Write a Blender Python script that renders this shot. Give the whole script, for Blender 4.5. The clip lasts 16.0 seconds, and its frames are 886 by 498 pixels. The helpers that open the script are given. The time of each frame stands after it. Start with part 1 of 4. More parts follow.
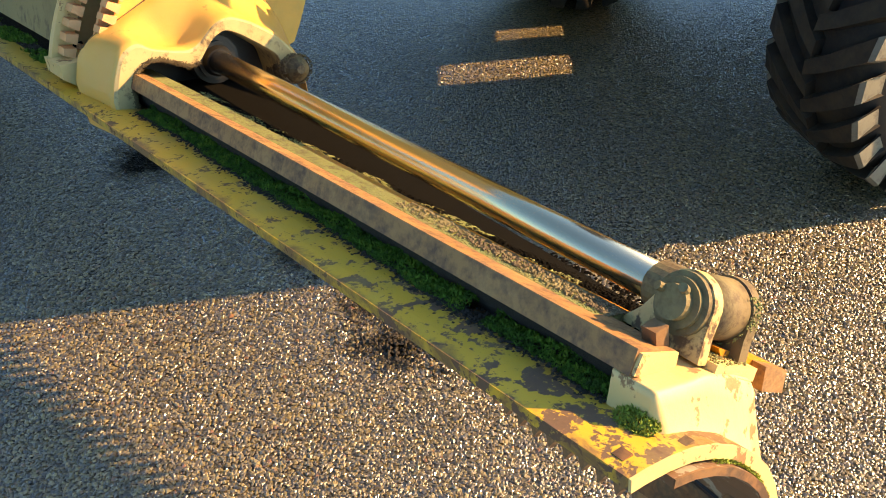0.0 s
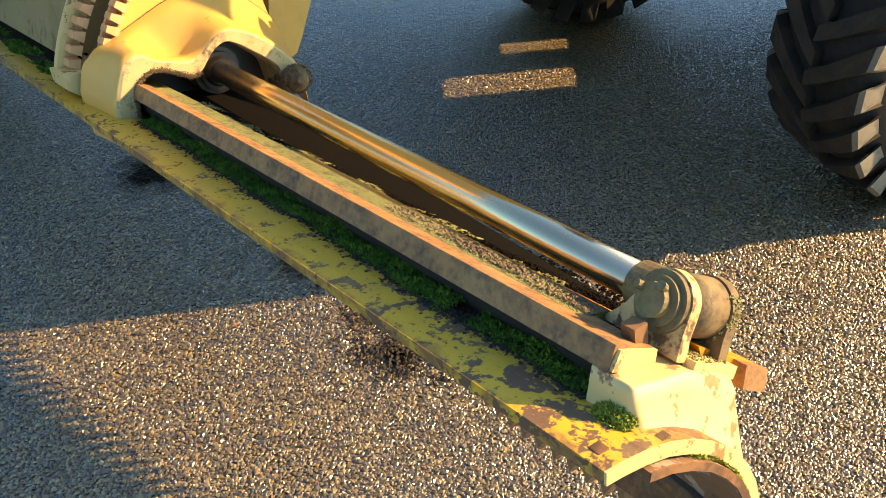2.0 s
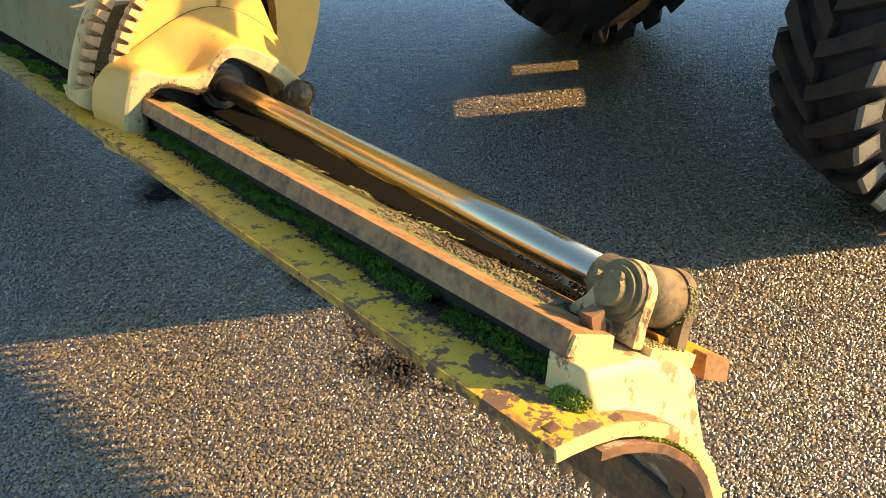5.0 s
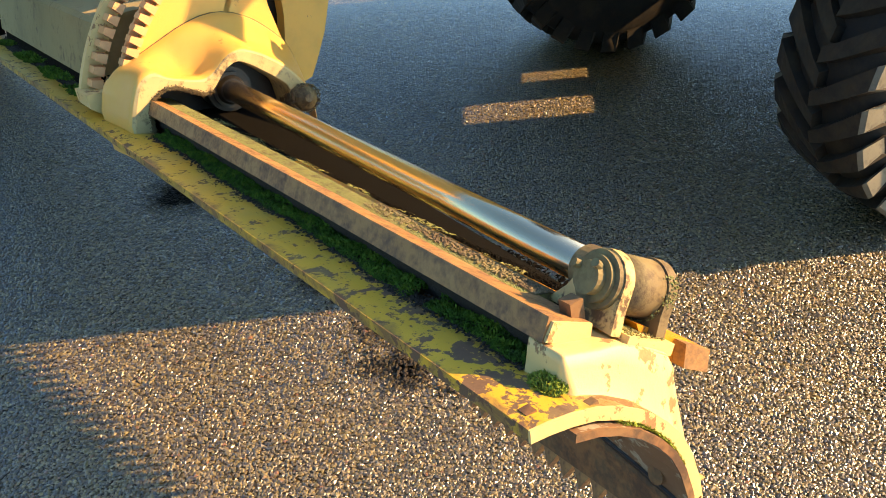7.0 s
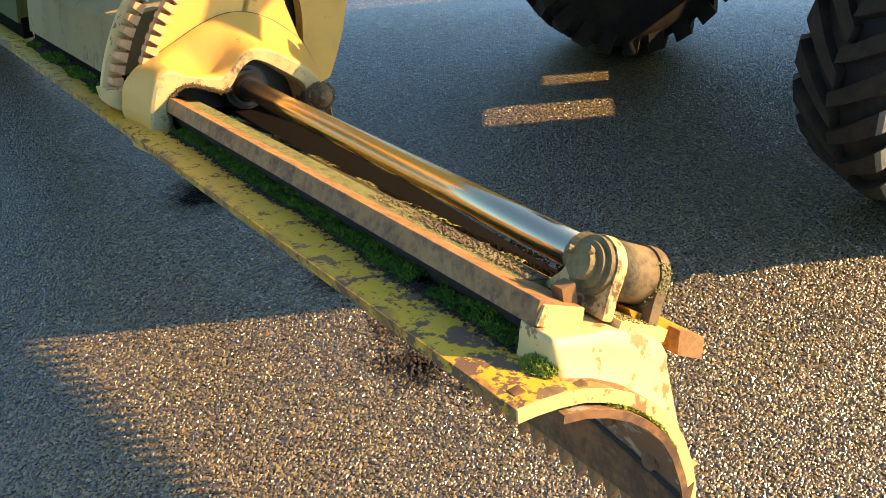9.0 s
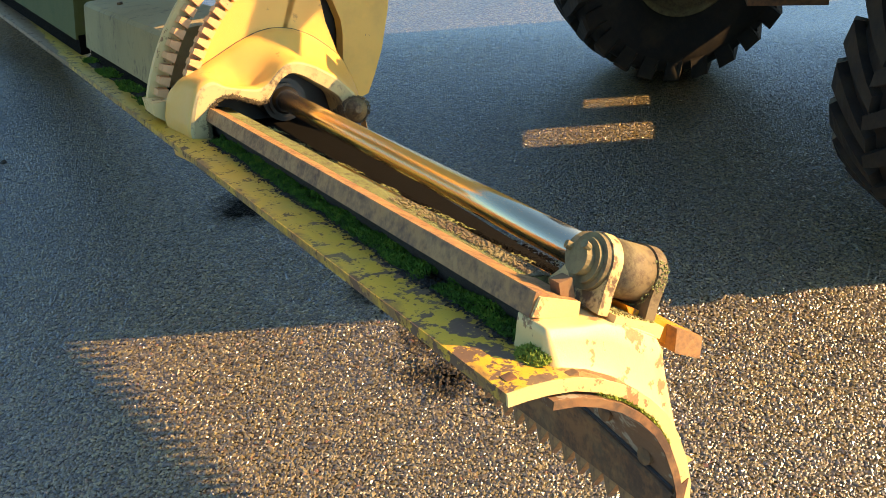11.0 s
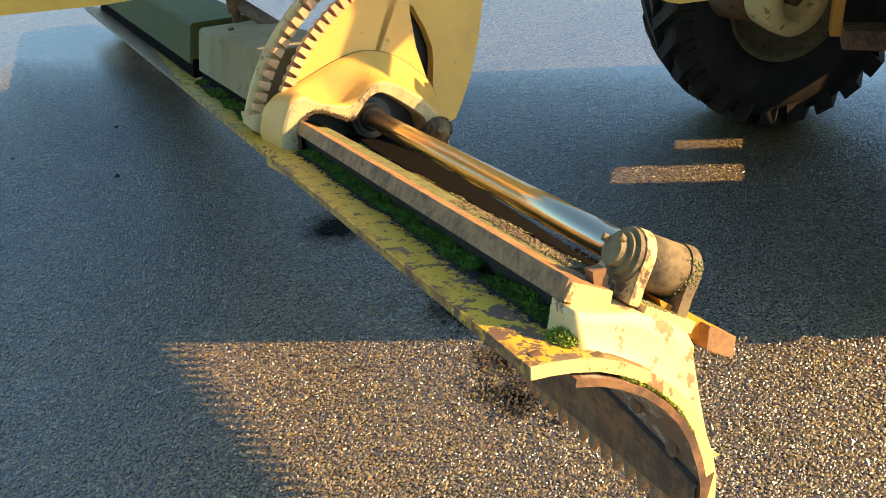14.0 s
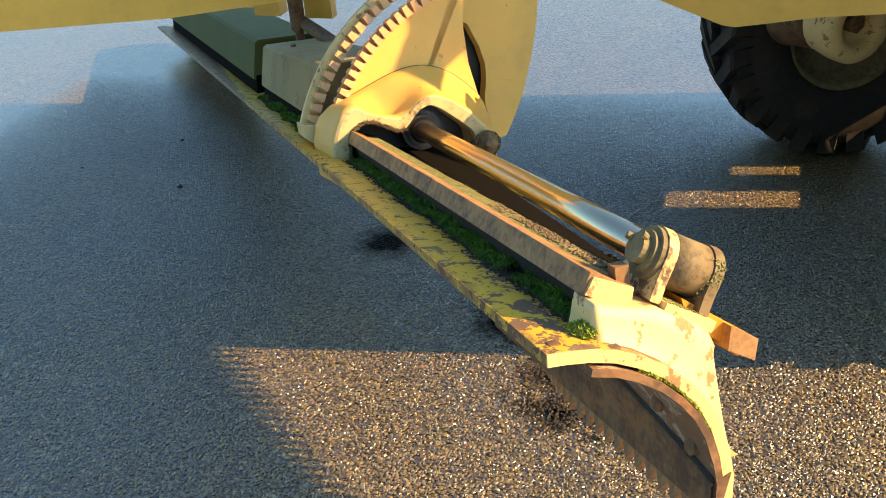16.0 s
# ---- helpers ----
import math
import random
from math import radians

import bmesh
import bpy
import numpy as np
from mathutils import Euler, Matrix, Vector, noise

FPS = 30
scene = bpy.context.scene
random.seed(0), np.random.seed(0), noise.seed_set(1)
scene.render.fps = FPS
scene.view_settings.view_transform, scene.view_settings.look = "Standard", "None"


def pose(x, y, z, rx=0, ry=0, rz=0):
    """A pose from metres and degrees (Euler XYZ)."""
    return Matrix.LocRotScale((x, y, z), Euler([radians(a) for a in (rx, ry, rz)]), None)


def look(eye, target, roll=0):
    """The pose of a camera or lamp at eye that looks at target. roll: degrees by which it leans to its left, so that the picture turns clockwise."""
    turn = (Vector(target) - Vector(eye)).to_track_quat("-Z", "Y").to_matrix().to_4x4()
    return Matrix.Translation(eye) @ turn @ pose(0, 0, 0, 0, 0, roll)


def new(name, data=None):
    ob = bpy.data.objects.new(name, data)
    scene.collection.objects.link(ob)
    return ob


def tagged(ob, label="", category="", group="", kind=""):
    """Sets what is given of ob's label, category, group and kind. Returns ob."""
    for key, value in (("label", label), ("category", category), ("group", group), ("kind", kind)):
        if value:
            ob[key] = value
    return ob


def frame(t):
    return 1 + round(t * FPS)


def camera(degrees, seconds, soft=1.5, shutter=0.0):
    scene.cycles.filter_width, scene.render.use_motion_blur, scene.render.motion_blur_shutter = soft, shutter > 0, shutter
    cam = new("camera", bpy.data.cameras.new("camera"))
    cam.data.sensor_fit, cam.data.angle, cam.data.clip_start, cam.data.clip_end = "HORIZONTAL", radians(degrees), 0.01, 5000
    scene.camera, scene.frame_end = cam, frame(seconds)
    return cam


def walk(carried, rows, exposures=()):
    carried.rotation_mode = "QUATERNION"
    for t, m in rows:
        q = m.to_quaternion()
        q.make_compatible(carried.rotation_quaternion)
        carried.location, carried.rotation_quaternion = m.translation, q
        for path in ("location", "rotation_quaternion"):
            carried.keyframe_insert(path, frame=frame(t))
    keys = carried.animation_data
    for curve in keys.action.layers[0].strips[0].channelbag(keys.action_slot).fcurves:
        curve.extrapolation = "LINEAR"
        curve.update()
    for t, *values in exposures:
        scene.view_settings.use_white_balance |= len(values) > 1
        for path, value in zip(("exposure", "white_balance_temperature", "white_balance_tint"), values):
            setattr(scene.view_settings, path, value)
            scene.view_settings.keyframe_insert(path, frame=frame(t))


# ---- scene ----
cam = camera(47.853, 16.0, 0.5)
PATH = [
    (0, pose(-0.0230, 0.0740, 2.4094, 49.891, -0.119, -0.728)),
    (0.5, pose(-0.0159, 0.0732, 2.4067, 50.142, -0.028, -0.694)),
    (1, pose(-0.0060, 0.0680, 2.4027, 50.402, 0.096, -0.618)),
    (1.5, pose(0.0058, 0.0547, 2.4037, 50.595, 0.246, -0.340)),
    (2, pose(0.0210, 0.0389, 2.4057, 50.844, 0.400, -0.119)),
    (2.5, pose(0.0363, 0.0200, 2.4076, 51.154, 0.576, 0.187)),
    (3, pose(0.0526, 0.0011, 2.4105, 51.437, 0.787, 0.472)),
    (3.5, pose(0.0662, -0.0112, 2.4104, 51.710, 0.996, 0.689)),
    (4, pose(0.0834, -0.0198, 2.4051, 52.038, 1.177, 0.850)),
    (6.5, pose(0.1602, -0.0793, 2.3944, 53.122, 1.882, 2.098)),
    (7, pose(0.1741, -0.0916, 2.3920, 53.304, 2.036, 2.371)),
    (7.5, pose(0.1871, -0.1114, 2.3918, 53.455, 2.163, 2.784)),
    (8, pose(0.2018, -0.1190, 2.3865, 53.546, 2.286, 3.043)),
    (8.5, pose(0.2123, -0.1302, 2.3811, 53.746, 2.496, 3.458)),
    (9, pose(0.2283, -0.1299, 2.3757, 53.872, 2.737, 3.987)),
    (11.5, pose(0.3344, -0.2278, 2.3557, 56.331, 3.482, 8.331)),
    (12, pose(0.3550, -0.2491, 2.3503, 56.847, 3.554, 9.438)),
    (12.5, pose(0.3733, -0.2742, 2.3493, 57.311, 3.636, 10.545)),
    (13, pose(0.3920, -0.2923, 2.3389, 57.987, 3.766, 11.765)),
    (13.5, pose(0.4142, -0.3026, 2.3278, 58.516, 3.908, 12.863)),
    (14, pose(0.4311, -0.3205, 2.3194, 59.006, 3.965, 14.003)),
    (14.5, pose(0.4506, -0.3378, 2.3135, 59.423, 3.988, 15.164)),
    (15, pose(0.4694, -0.3485, 2.3033, 59.876, 3.914, 16.205)),
    (15.5, pose(0.4860, -0.3644, 2.2966, 60.417, 3.949, 17.232)),
    (16, pose(0.5066, -0.3767, 2.2865, 61.005, 4.143, 18.074)),
]
walk(cam, PATH, exposures=[(0, 1.5, 8000, 16), (16, 1.5, 8000, 16)])

# ---- light ----
SUN_EL, SUN_AZ = 31.0, math.atan2(0.168, 0.985)
sun_dir = Vector((math.cos(radians(SUN_EL)) * math.cos(SUN_AZ), math.cos(radians(SUN_EL)) * math.sin(SUN_AZ), math.sin(radians(SUN_EL))))
world = bpy.data.worlds.new("sky")
world.use_nodes = True
scene.world = world
sky = world.node_tree.nodes.new("ShaderNodeTexSky")
sky.sky_type, sky.sun_disc = "NISHITA", False
sky.sun_elevation, sky.sun_rotation = radians(SUN_EL), math.pi / 2 - SUN_AZ
sky.air_density, sky.dust_density, sky.ozone_density = 1.6, 1.6, 3.0
bg = world.node_tree.nodes["Background"]
bg.inputs["Strength"].default_value = 0.105
tint = world.node_tree.nodes.new("ShaderNodeMix")
tint.data_type, tint.blend_type = "RGBA", "MULTIPLY"
tint.inputs[0].default_value, tint.inputs[7].default_value = 1.0, (0.60, 0.92, 1.22, 1)
world.node_tree.links.new(sky.outputs[0], tint.inputs[6])
world.node_tree.links.new(tint.outputs[2], bg.inputs[0])
sun_data = bpy.data.lights.new("sun", "SUN")
sun_data.energy, sun_data.angle, sun_data.color = 4.9, radians(0.25), (1.0, 0.68, 0.36)
sun = new("sun", sun_data)
sun.matrix_basis = look(sun_dir * 30, (0, 0, 0))


# ---- materials ----
def material(name):
    m = bpy.data.materials.new(name)
    m.use_nodes = True
    nt = m.node_tree
    return m, nt, nt.nodes["Principled BSDF"]


def node(nt, kind, **values):
    n = nt.nodes.new(kind)
    for key, value in values.items():
        n.inputs[key].default_value = value
    return n


def noise_tex(nt, scale, detail=4.0, rough=0.6, coords="Object", distortion=0.0):
    tc = nt.nodes.new("ShaderNodeTexCoord")
    n = node(nt, "ShaderNodeTexNoise", Scale=scale, Detail=detail, Roughness=rough, Distortion=distortion)
    nt.links.new(tc.outputs[coords], n.inputs["Vector"])
    return n


def ramp(nt, source, stops, interpolation="LINEAR"):
    r = nt.nodes.new("ShaderNodeValToRGB")
    r.color_ramp.interpolation = interpolation
    while len(r.color_ramp.elements) < len(stops):
        r.color_ramp.elements.new(0.5)
    for e, (p, c) in zip(r.color_ramp.elements, stops):
        e.position, e.color = p, (*c, 1) if len(c) == 3 else c
    nt.links.new(source, r.inputs[0])
    return r


def mix(nt, fac, a, b, mode="MIX"):
    m = nt.nodes.new("ShaderNodeMix")
    m.data_type, m.blend_type = "RGBA", mode
    for socket, value in ((m.inputs[0], fac), (m.inputs[6], a), (m.inputs[7], b)):
        if hasattr(value, "is_linked"):
            nt.links.new(value, socket)
        else:
            socket.default_value = value if isinstance(value, float) else (*value, 1)
    return m.outputs[2]


def node_range(nt, source, low, high):
    k = node(nt, "ShaderNodeMapRange")
    k.inputs["From Min"].default_value, k.inputs["From Max"].default_value = low, high
    nt.links.new(source, k.inputs["Value"])
    return k.outputs[0]


def bump(nt, bsdf, height, strength=0.3, distance=0.004):
    b = node(nt, "ShaderNodeBump", Strength=strength, Distance=distance)
    nt.links.new(height, b.inputs["Height"])
    nt.links.new(b.outputs[0], bsdf.inputs["Normal"])
    return b


def worn(name, paint, under, amount=0.5, scale=14.0, rough=0.5, grime=(0.12, 0.08, 0.03), grime_amount=0.3, detail=6.0, soft=0.012, end_wear=False):
    """Paint over bare or rusty metal, chipped off in patches, with grime at a larger scale."""
    m, nt, b = material(name)
    patches = noise_tex(nt, scale, detail, 0.62, distortion=0.4)
    small = noise_tex(nt, scale * 3.7, detail, 0.62)
    both = mix(nt, 0.42, patches.outputs[0], small.outputs[0])
    amount = 0.5 + (amount - 0.5) * 0.8
    if end_wear:
        place = nt.nodes.new("ShaderNodeSeparateXYZ")
        tc = nt.nodes.new("ShaderNodeTexCoord")
        nt.links.new(tc.outputs["Object"], place.inputs[0])
        shift_x = node(nt, "ShaderNodeMapRange")
        nt.links.new(place.outputs[0], shift_x.inputs["Value"])
        for key, value in (("From Min", 0.05), ("From Max", 0.75), ("To Min", -0.02), ("To Max", 0.035)):
            shift_x.inputs[key].default_value = value
        total = node(nt, "ShaderNodeMath")
        nt.links.new(both, total.inputs[0])
        nt.links.new(shift_x.outputs[0], total.inputs[1])
        both = total.outputs[0]
    edge = ramp(nt, both, [(amount - soft, (1, 1, 1)), (amount + soft, (0, 0, 0))])
    tone = noise_tex(nt, scale * 0.35, 3)
    fine = noise_tex(nt, 160, 5, 0.7)
    p2 = tuple(c * 0.72 for c in paint)
    painted = mix(nt, tone.outputs[0], paint, p2)
    bare = mix(nt, fine.outputs[0], under, tuple(c * 0.5 for c in under))
    base = mix(nt, edge.outputs[0], painted, bare)
    dirt = ramp(nt, noise_tex(nt, 5.5, 6, 0.7).outputs[0], [(0.48, (0, 0, 0)), (0.75, (1, 1, 1))])
    amt = node(nt, "ShaderNodeMath")
    amt.operation = "MULTIPLY"
    nt.links.new(dirt.outputs[0], amt.inputs[0])
    amt.inputs[1].default_value = grime_amount
    nt.links.new(mix(nt, amt.outputs[0], base, grime), b.inputs["Base Color"])
    r = ramp(nt, edge.outputs[0], [(0, (rough,) * 3), (1, (0.75,) * 3)])
    nt.links.new(r.outputs[0], b.inputs["Roughness"])
    h = mix(nt, 0.7, edge.outputs[0], fine.outputs[0])
    bump(nt, b, h, 0.35, -0.002)
    return m


def plain(name, color, rough=0.5, metal=0.0, vary=0.25, scale=30.0, bump_strength=0.2):
    m, nt, b = material(name)
    n = noise_tex(nt, scale, 6, 0.65)
    nt.links.new(mix(nt, n.outputs[0], tuple(min(1, c * (1 + vary)) for c in color), tuple(c * (1 - vary) for c in color)), b.inputs["Base Color"])
    b.inputs["Roughness"].default_value, b.inputs["Metallic"].default_value = rough, metal
    fine = noise_tex(nt, scale * 8, 5, 0.7)
    bump(nt, b, fine.outputs[0], bump_strength, 0.003)
    return m


YELLOW = worn("yellow_paint", (0.82, 0.47, 0.085), (0.13, 0.075, 0.045), 0.30, 9.0, 0.36, grime_amount=0.25)
GOLDEN = worn("faded_golden_paint", (0.80, 0.455, 0.10), (0.13, 0.075, 0.045), 0.31, 9.0, 0.42, grime=(0.62, 0.34, 0.07), grime_amount=0.5, soft=0.05)
YELLOW_PALE = worn("pale_yellow_paint", (0.76, 0.55, 0.22), (0.40, 0.22, 0.09), 0.41, 13.0, 0.5, grime=(0.55, 0.40, 0.16), grime_amount=0.4)
CHIPPED = worn("chipped_yellow_paint", (0.70, 0.42, 0.035), (0.17, 0.10, 0.055), 0.468, 20.0, 0.42, grime=(0.40, 0.30, 0.09), grime_amount=0.55, detail=9.0, end_wear=True)
ORANGE = worn("orange_primer", (0.86, 0.45, 0.19), (0.2, 0.09, 0.05), 0.35, 14.0, 0.55)
AMBER = worn("amber_paint", (0.74, 0.30, 0.025), (0.24, 0.11, 0.05), 0.36, 12.0, 0.45)
STEEL = worn("scraped_brown_steel", (0.37, 0.185, 0.06), (0.17, 0.095, 0.055), 0.47, 22.0, 0.5, grime=(0.42, 0.25, 0.10), grime_amount=0.6, detail=9.0, soft=0.09)
RUST = worn("rusty_steel", (0.23, 0.105, 0.038), (0.10, 0.05, 0.025), 0.5, 16.0, 0.75, grime=(0.28, 0.2, 0.09), grime_amount=0.4, soft=0.07)
INNER = worn("worn_mouldboard_face", (0.19, 0.10, 0.048), (0.42, 0.36, 0.25), 0.44, 26.0, 0.65, grime=(0.10, 0.055, 0.03), grime_amount=0.7, detail=9.0, soft=0.02)
GREASE = worn("old_grease_and_dirt", (0.165, 0.12, 0.055), (0.10, 0.062, 0.03), 0.47, 34.0, 0.75, grime=(0.30, 0.27, 0.10), grime_amount=0.6, soft=0.07)
BLACK = plain("black_rubber_and_gap_shade", (0.012, 0.011, 0.01), 0.35, 0, 0.4, 60)
LUG = worn("greasy_chipped_paint", (0.72, 0.52, 0.20), (0.17, 0.10, 0.05), 0.44, 15.0, 0.6, grime=(0.22, 0.15, 0.06), grime_amount=0.7, soft=0.03)
GREEN = worn("green_grey_cover_paint", (0.085, 0.095, 0.02), (0.11, 0.085, 0.04), 0.34, 7.0, 0.85, grime=(0.035, 0.06, 0.01), grime_amount=0.8, soft=0.05)
LIP = worn("cream_dirt_caked_lip", (0.58, 0.45, 0.20), (0.18, 0.12, 0.06), 0.40, 16.0, 0.75, grime=(0.14, 0.12, 0.06), grime_amount=0.6, soft=0.06)
GREY = worn("grey_beige_cover_paint", (0.34, 0.27, 0.12), (0.13, 0.09, 0.045), 0.36, 8.0, 0.85, grime=(0.12, 0.1, 0.05), grime_amount=0.5, soft=0.07)
RUBBER = worn("tyre_rubber", (0.014, 0.0135, 0.013), (0.026, 0.022, 0.016), 0.5, 10.0, 0.72, grime=(0.075, 0.055, 0.028), grime_amount=0.6, soft=0.07)



def stain_band(mat, y0, y1, color, seed_scale=7.0):
    """A brown run-off stain with a ragged edge, from y0 (full) to y1 (none) across the blade."""
    nt, b = mat.node_tree, mat.node_tree.nodes["Principled BSDF"]
    old = b.inputs["Base Color"].links[0].from_socket
    tc = nt.nodes.new("ShaderNodeTexCoord")
    place = nt.nodes.new("ShaderNodeSeparateXYZ")
    nt.links.new(tc.outputs["Object"], place.inputs[0])
    n = noise_tex(nt, seed_scale, 7, 0.7, distortion=0.5)
    wob = node(nt, "ShaderNodeMath")
    wob.operation = "MULTIPLY_ADD"
    nt.links.new(n.outputs[0], wob.inputs[0])
    wob.inputs[1].default_value = 0.13
    nt.links.new(place.outputs[1], wob.inputs[2])
    k = node(nt, "ShaderNodeMapRange")
    nt.links.new(wob.outputs[0], k.inputs["Value"])
    for key, value in (("From Min", y0 + 0.065), ("From Max", y1 + 0.065), ("To Min", 0.85), ("To Max", 0.0)):
        k.inputs[key].default_value = value
    nt.links.new(mix(nt, k.outputs[0], old, color), b.inputs["Base Color"])


stain_band(CHIPPED, 0.028, 0.068, (0.15, 0.08, 0.03))
stain_band(CHIPPED, 0.156, 0.136, (0.15, 0.075, 0.04), 13.0)
RUBBER.node_tree.nodes["Principled BSDF"].inputs["Specular IOR Level"].default_value = 0.35

CHROME, nt, b = material("chrome_rod")
b.inputs["Base Color"].default_value = (0.70, 0.70, 0.72, 1)
b.inputs["Metallic"].default_value = 1.0
stain = ramp(nt, noise_tex(nt, 9, 6, 0.7).outputs[0], [(0.45, (0.05,) * 3), (0.8, (0.16,) * 3)])
film = nt.nodes.new("ShaderNodeTexCoord")
spot = nt.nodes.new("ShaderNodeSeparateXYZ")
nt.links.new(film.outputs["Object"], spot.inputs[0])
streak = node(nt, "ShaderNodeTexNoise", Scale=1.0, Detail=6.0, Roughness=0.65)
stretch = nt.nodes.new("ShaderNodeMapping")
stretch.inputs["Scale"].default_value = (3.0, 90.0, 90.0)
nt.links.new(film.outputs["Object"], stretch.inputs["Vector"])
nt.links.new(stretch.outputs[0], streak.inputs["Vector"])
far_on = node(nt, "ShaderNodeMath")
far_on.operation = "MULTIPLY_ADD"
nt.links.new(streak.outputs[0], far_on.inputs[0])
far_on.inputs[1].default_value = 0.9
nt.links.new(spot.outputs[0], far_on.inputs[2])
# Brown oil film, its tan also painting the golden reflections along the rod.
film_and_gold_sheen = ramp(nt, node_range(nt, far_on.outputs[0], 0.15, 0.75), [(0.0, (0, 0, 0)), (1.0, (1, 1, 1))])
nt.links.new(mix(nt, film_and_gold_sheen.outputs[0], (0.62, 0.53, 0.40), (0.64, 0.51, 0.32)), b.inputs["Base Color"])
nt.links.new(mix(nt, film_and_gold_sheen.outputs[0], stain.outputs[0], (0.22, 0.22, 0.22)), b.inputs["Roughness"])

MOSS, nt, b = material("moss")
mn = noise_tex(nt, 45, 5, 0.7)
nt.links.new(ramp(nt, mn.outputs[0], [(0.3, (0.012, 0.03, 0.004)), (0.50, (0.05, 0.15, 0.008)), (0.72, (0.17, 0.27, 0.02))]).outputs[0], b.inputs["Base Color"])
b.inputs["Roughness"].default_value = 0.95
# Dark sheet for the added wall that blocks the sun.
SCREEN = plain("dark_screen_sheet", (0.03, 0.028, 0.025), 0.7, 0, 0.3, 6, 0.2)
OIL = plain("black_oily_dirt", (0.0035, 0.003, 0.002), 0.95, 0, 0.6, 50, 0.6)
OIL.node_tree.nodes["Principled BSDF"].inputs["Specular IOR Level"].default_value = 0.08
SOIL = plain("dark_soil", (0.03, 0.024, 0.017), 0.95, 0, 0.6, 60, 0.9)
LICHEN = worn("mossy_dirt", (0.24, 0.26, 0.085), (0.13, 0.11, 0.045), 0.45, 30.0, 0.9, grime=(0.24, 0.19, 0.07), grime_amount=0.5, soft=0.07)
CUSHION = plain("bright_moss", (0.20, 0.26, 0.03), 0.95, 0, 0.6, 60)
# Dusty lug shoulders, painted lighter to stand in for sun on them.
DUST_SUNLIT = worn("dusty_sunlit_rubber", (0.20, 0.19, 0.14), (0.14, 0.13, 0.10), 0.42, 22.0, 0.7, grime=(0.06, 0.055, 0.05), grime_amount=0.4, soft=0.07)

def stains(nt):
    """Oil and wet patches on the yard: 1 outside, dark inside, with ragged edges."""
    tc = nt.nodes.new("ShaderNodeNewGeometry")
    ragged = node(nt, "ShaderNodeTexNoise", Scale=9.0, Detail=5.0, Roughness=0.7)
    nt.links.new(tc.outputs["Position"], ragged.inputs["Vector"])
    total = None
    for x, y, r in ((-1.21, 3.52, 0.14), (-0.50, 2.95, 0.10), (-0.24, 2.63, 0.07), (-0.15, 2.42, 0.08)):
        d = nt.nodes.new("ShaderNodeVectorMath")
        d.operation = "DISTANCE"
        nt.links.new(tc.outputs["Position"], d.inputs[0])
        d.inputs[1].default_value = (x, y, 0)
        m = node(nt, "ShaderNodeMath")
        m.operation = "MULTIPLY_ADD"
        nt.links.new(ragged.outputs[0], m.inputs[0])
        m.inputs[1].default_value = 0.22
        nt.links.new(d.outputs["Value"], m.inputs[2])
        k = node(nt, "ShaderNodeMapRange")
        nt.links.new(m.outputs[0], k.inputs["Value"])
        k.inputs["From Min"].default_value, k.inputs["From Max"].default_value = r + 0.05, r + 0.17
        k.inputs["To Min"].default_value, k.inputs["To Max"].default_value = 0.06, 1.0
        if total is None:
            total = k.outputs[0]
        else:
            p = node(nt, "ShaderNodeMath")
            p.operation = "MULTIPLY"
            nt.links.new(total, p.inputs[0])
            nt.links.new(k.outputs[0], p.inputs[1])
            total = p.outputs[0]
    return total


CHIPS = [(0.0, (0.018, 0.012, 0.006)), (0.25, (0.06, 0.043, 0.016)), (0.55, (0.16, 0.115, 0.042)), (0.88, (0.28, 0.207, 0.08)), (0.988, (0.36, 0.275, 0.12)), (0.99, (0.36, 0.15, 0.06)), (1.0, (0.29, 0.12, 0.05))]
ASPHALT, nt, b = material("chip_seal_asphalt")
tc = nt.nodes.new("ShaderNodeTexCoord")
vor = node(nt, "ShaderNodeTexVoronoi", Scale=82.0, Randomness=1.0)
nt.links.new(tc.outputs["Object"], vor.inputs["Vector"])
sep = nt.nodes.new("ShaderNodeSeparateColor")
nt.links.new(vor.outputs["Color"], sep.inputs[0])
chip = ramp(nt, sep.outputs[0], [(at, (c[0] * 0.8, c[1] * 0.77, c[2] * 0.55)) for at, c in CHIPS])
gap = ramp(nt, vor.outputs["Distance"], [(0.4, (1, 1, 1)), (0.75, (0.25, 0.25, 0.25))])
big = ramp(nt, noise_tex(nt, 1.3, 4).outputs[0], [(0.3, (0.7, 0.7, 0.7)), (0.7, (1.05, 1.05, 1.05))])
col = mix(nt, 1.0, chip.outputs[0], gap.outputs[0], "MULTIPLY")
col = mix(nt, 1.0, col, big.outputs[0], "MULTIPLY")
nt.links.new(mix(nt, 1.0, col, stains(nt), "MULTIPLY"), b.inputs["Base Color"])
b.inputs["Roughness"].default_value = 0.3
b.inputs["IOR"].default_value = 1.5
b.inputs["Coat Weight"].default_value, b.inputs["Coat Roughness"].default_value, b.inputs["Coat IOR"].default_value = 1.0, 0.26, 2.3
nt.links.new(stains(nt), b.inputs["Coat Weight"])
nt.links.new(stains(nt), b.inputs["Specular IOR Level"])
hgt = ramp(nt, vor.outputs["Distance"], [(0.0, (1, 1, 1)), (0.7, (0, 0, 0))])
bump(nt, b, hgt.outputs[0], 1.0, 0.005)

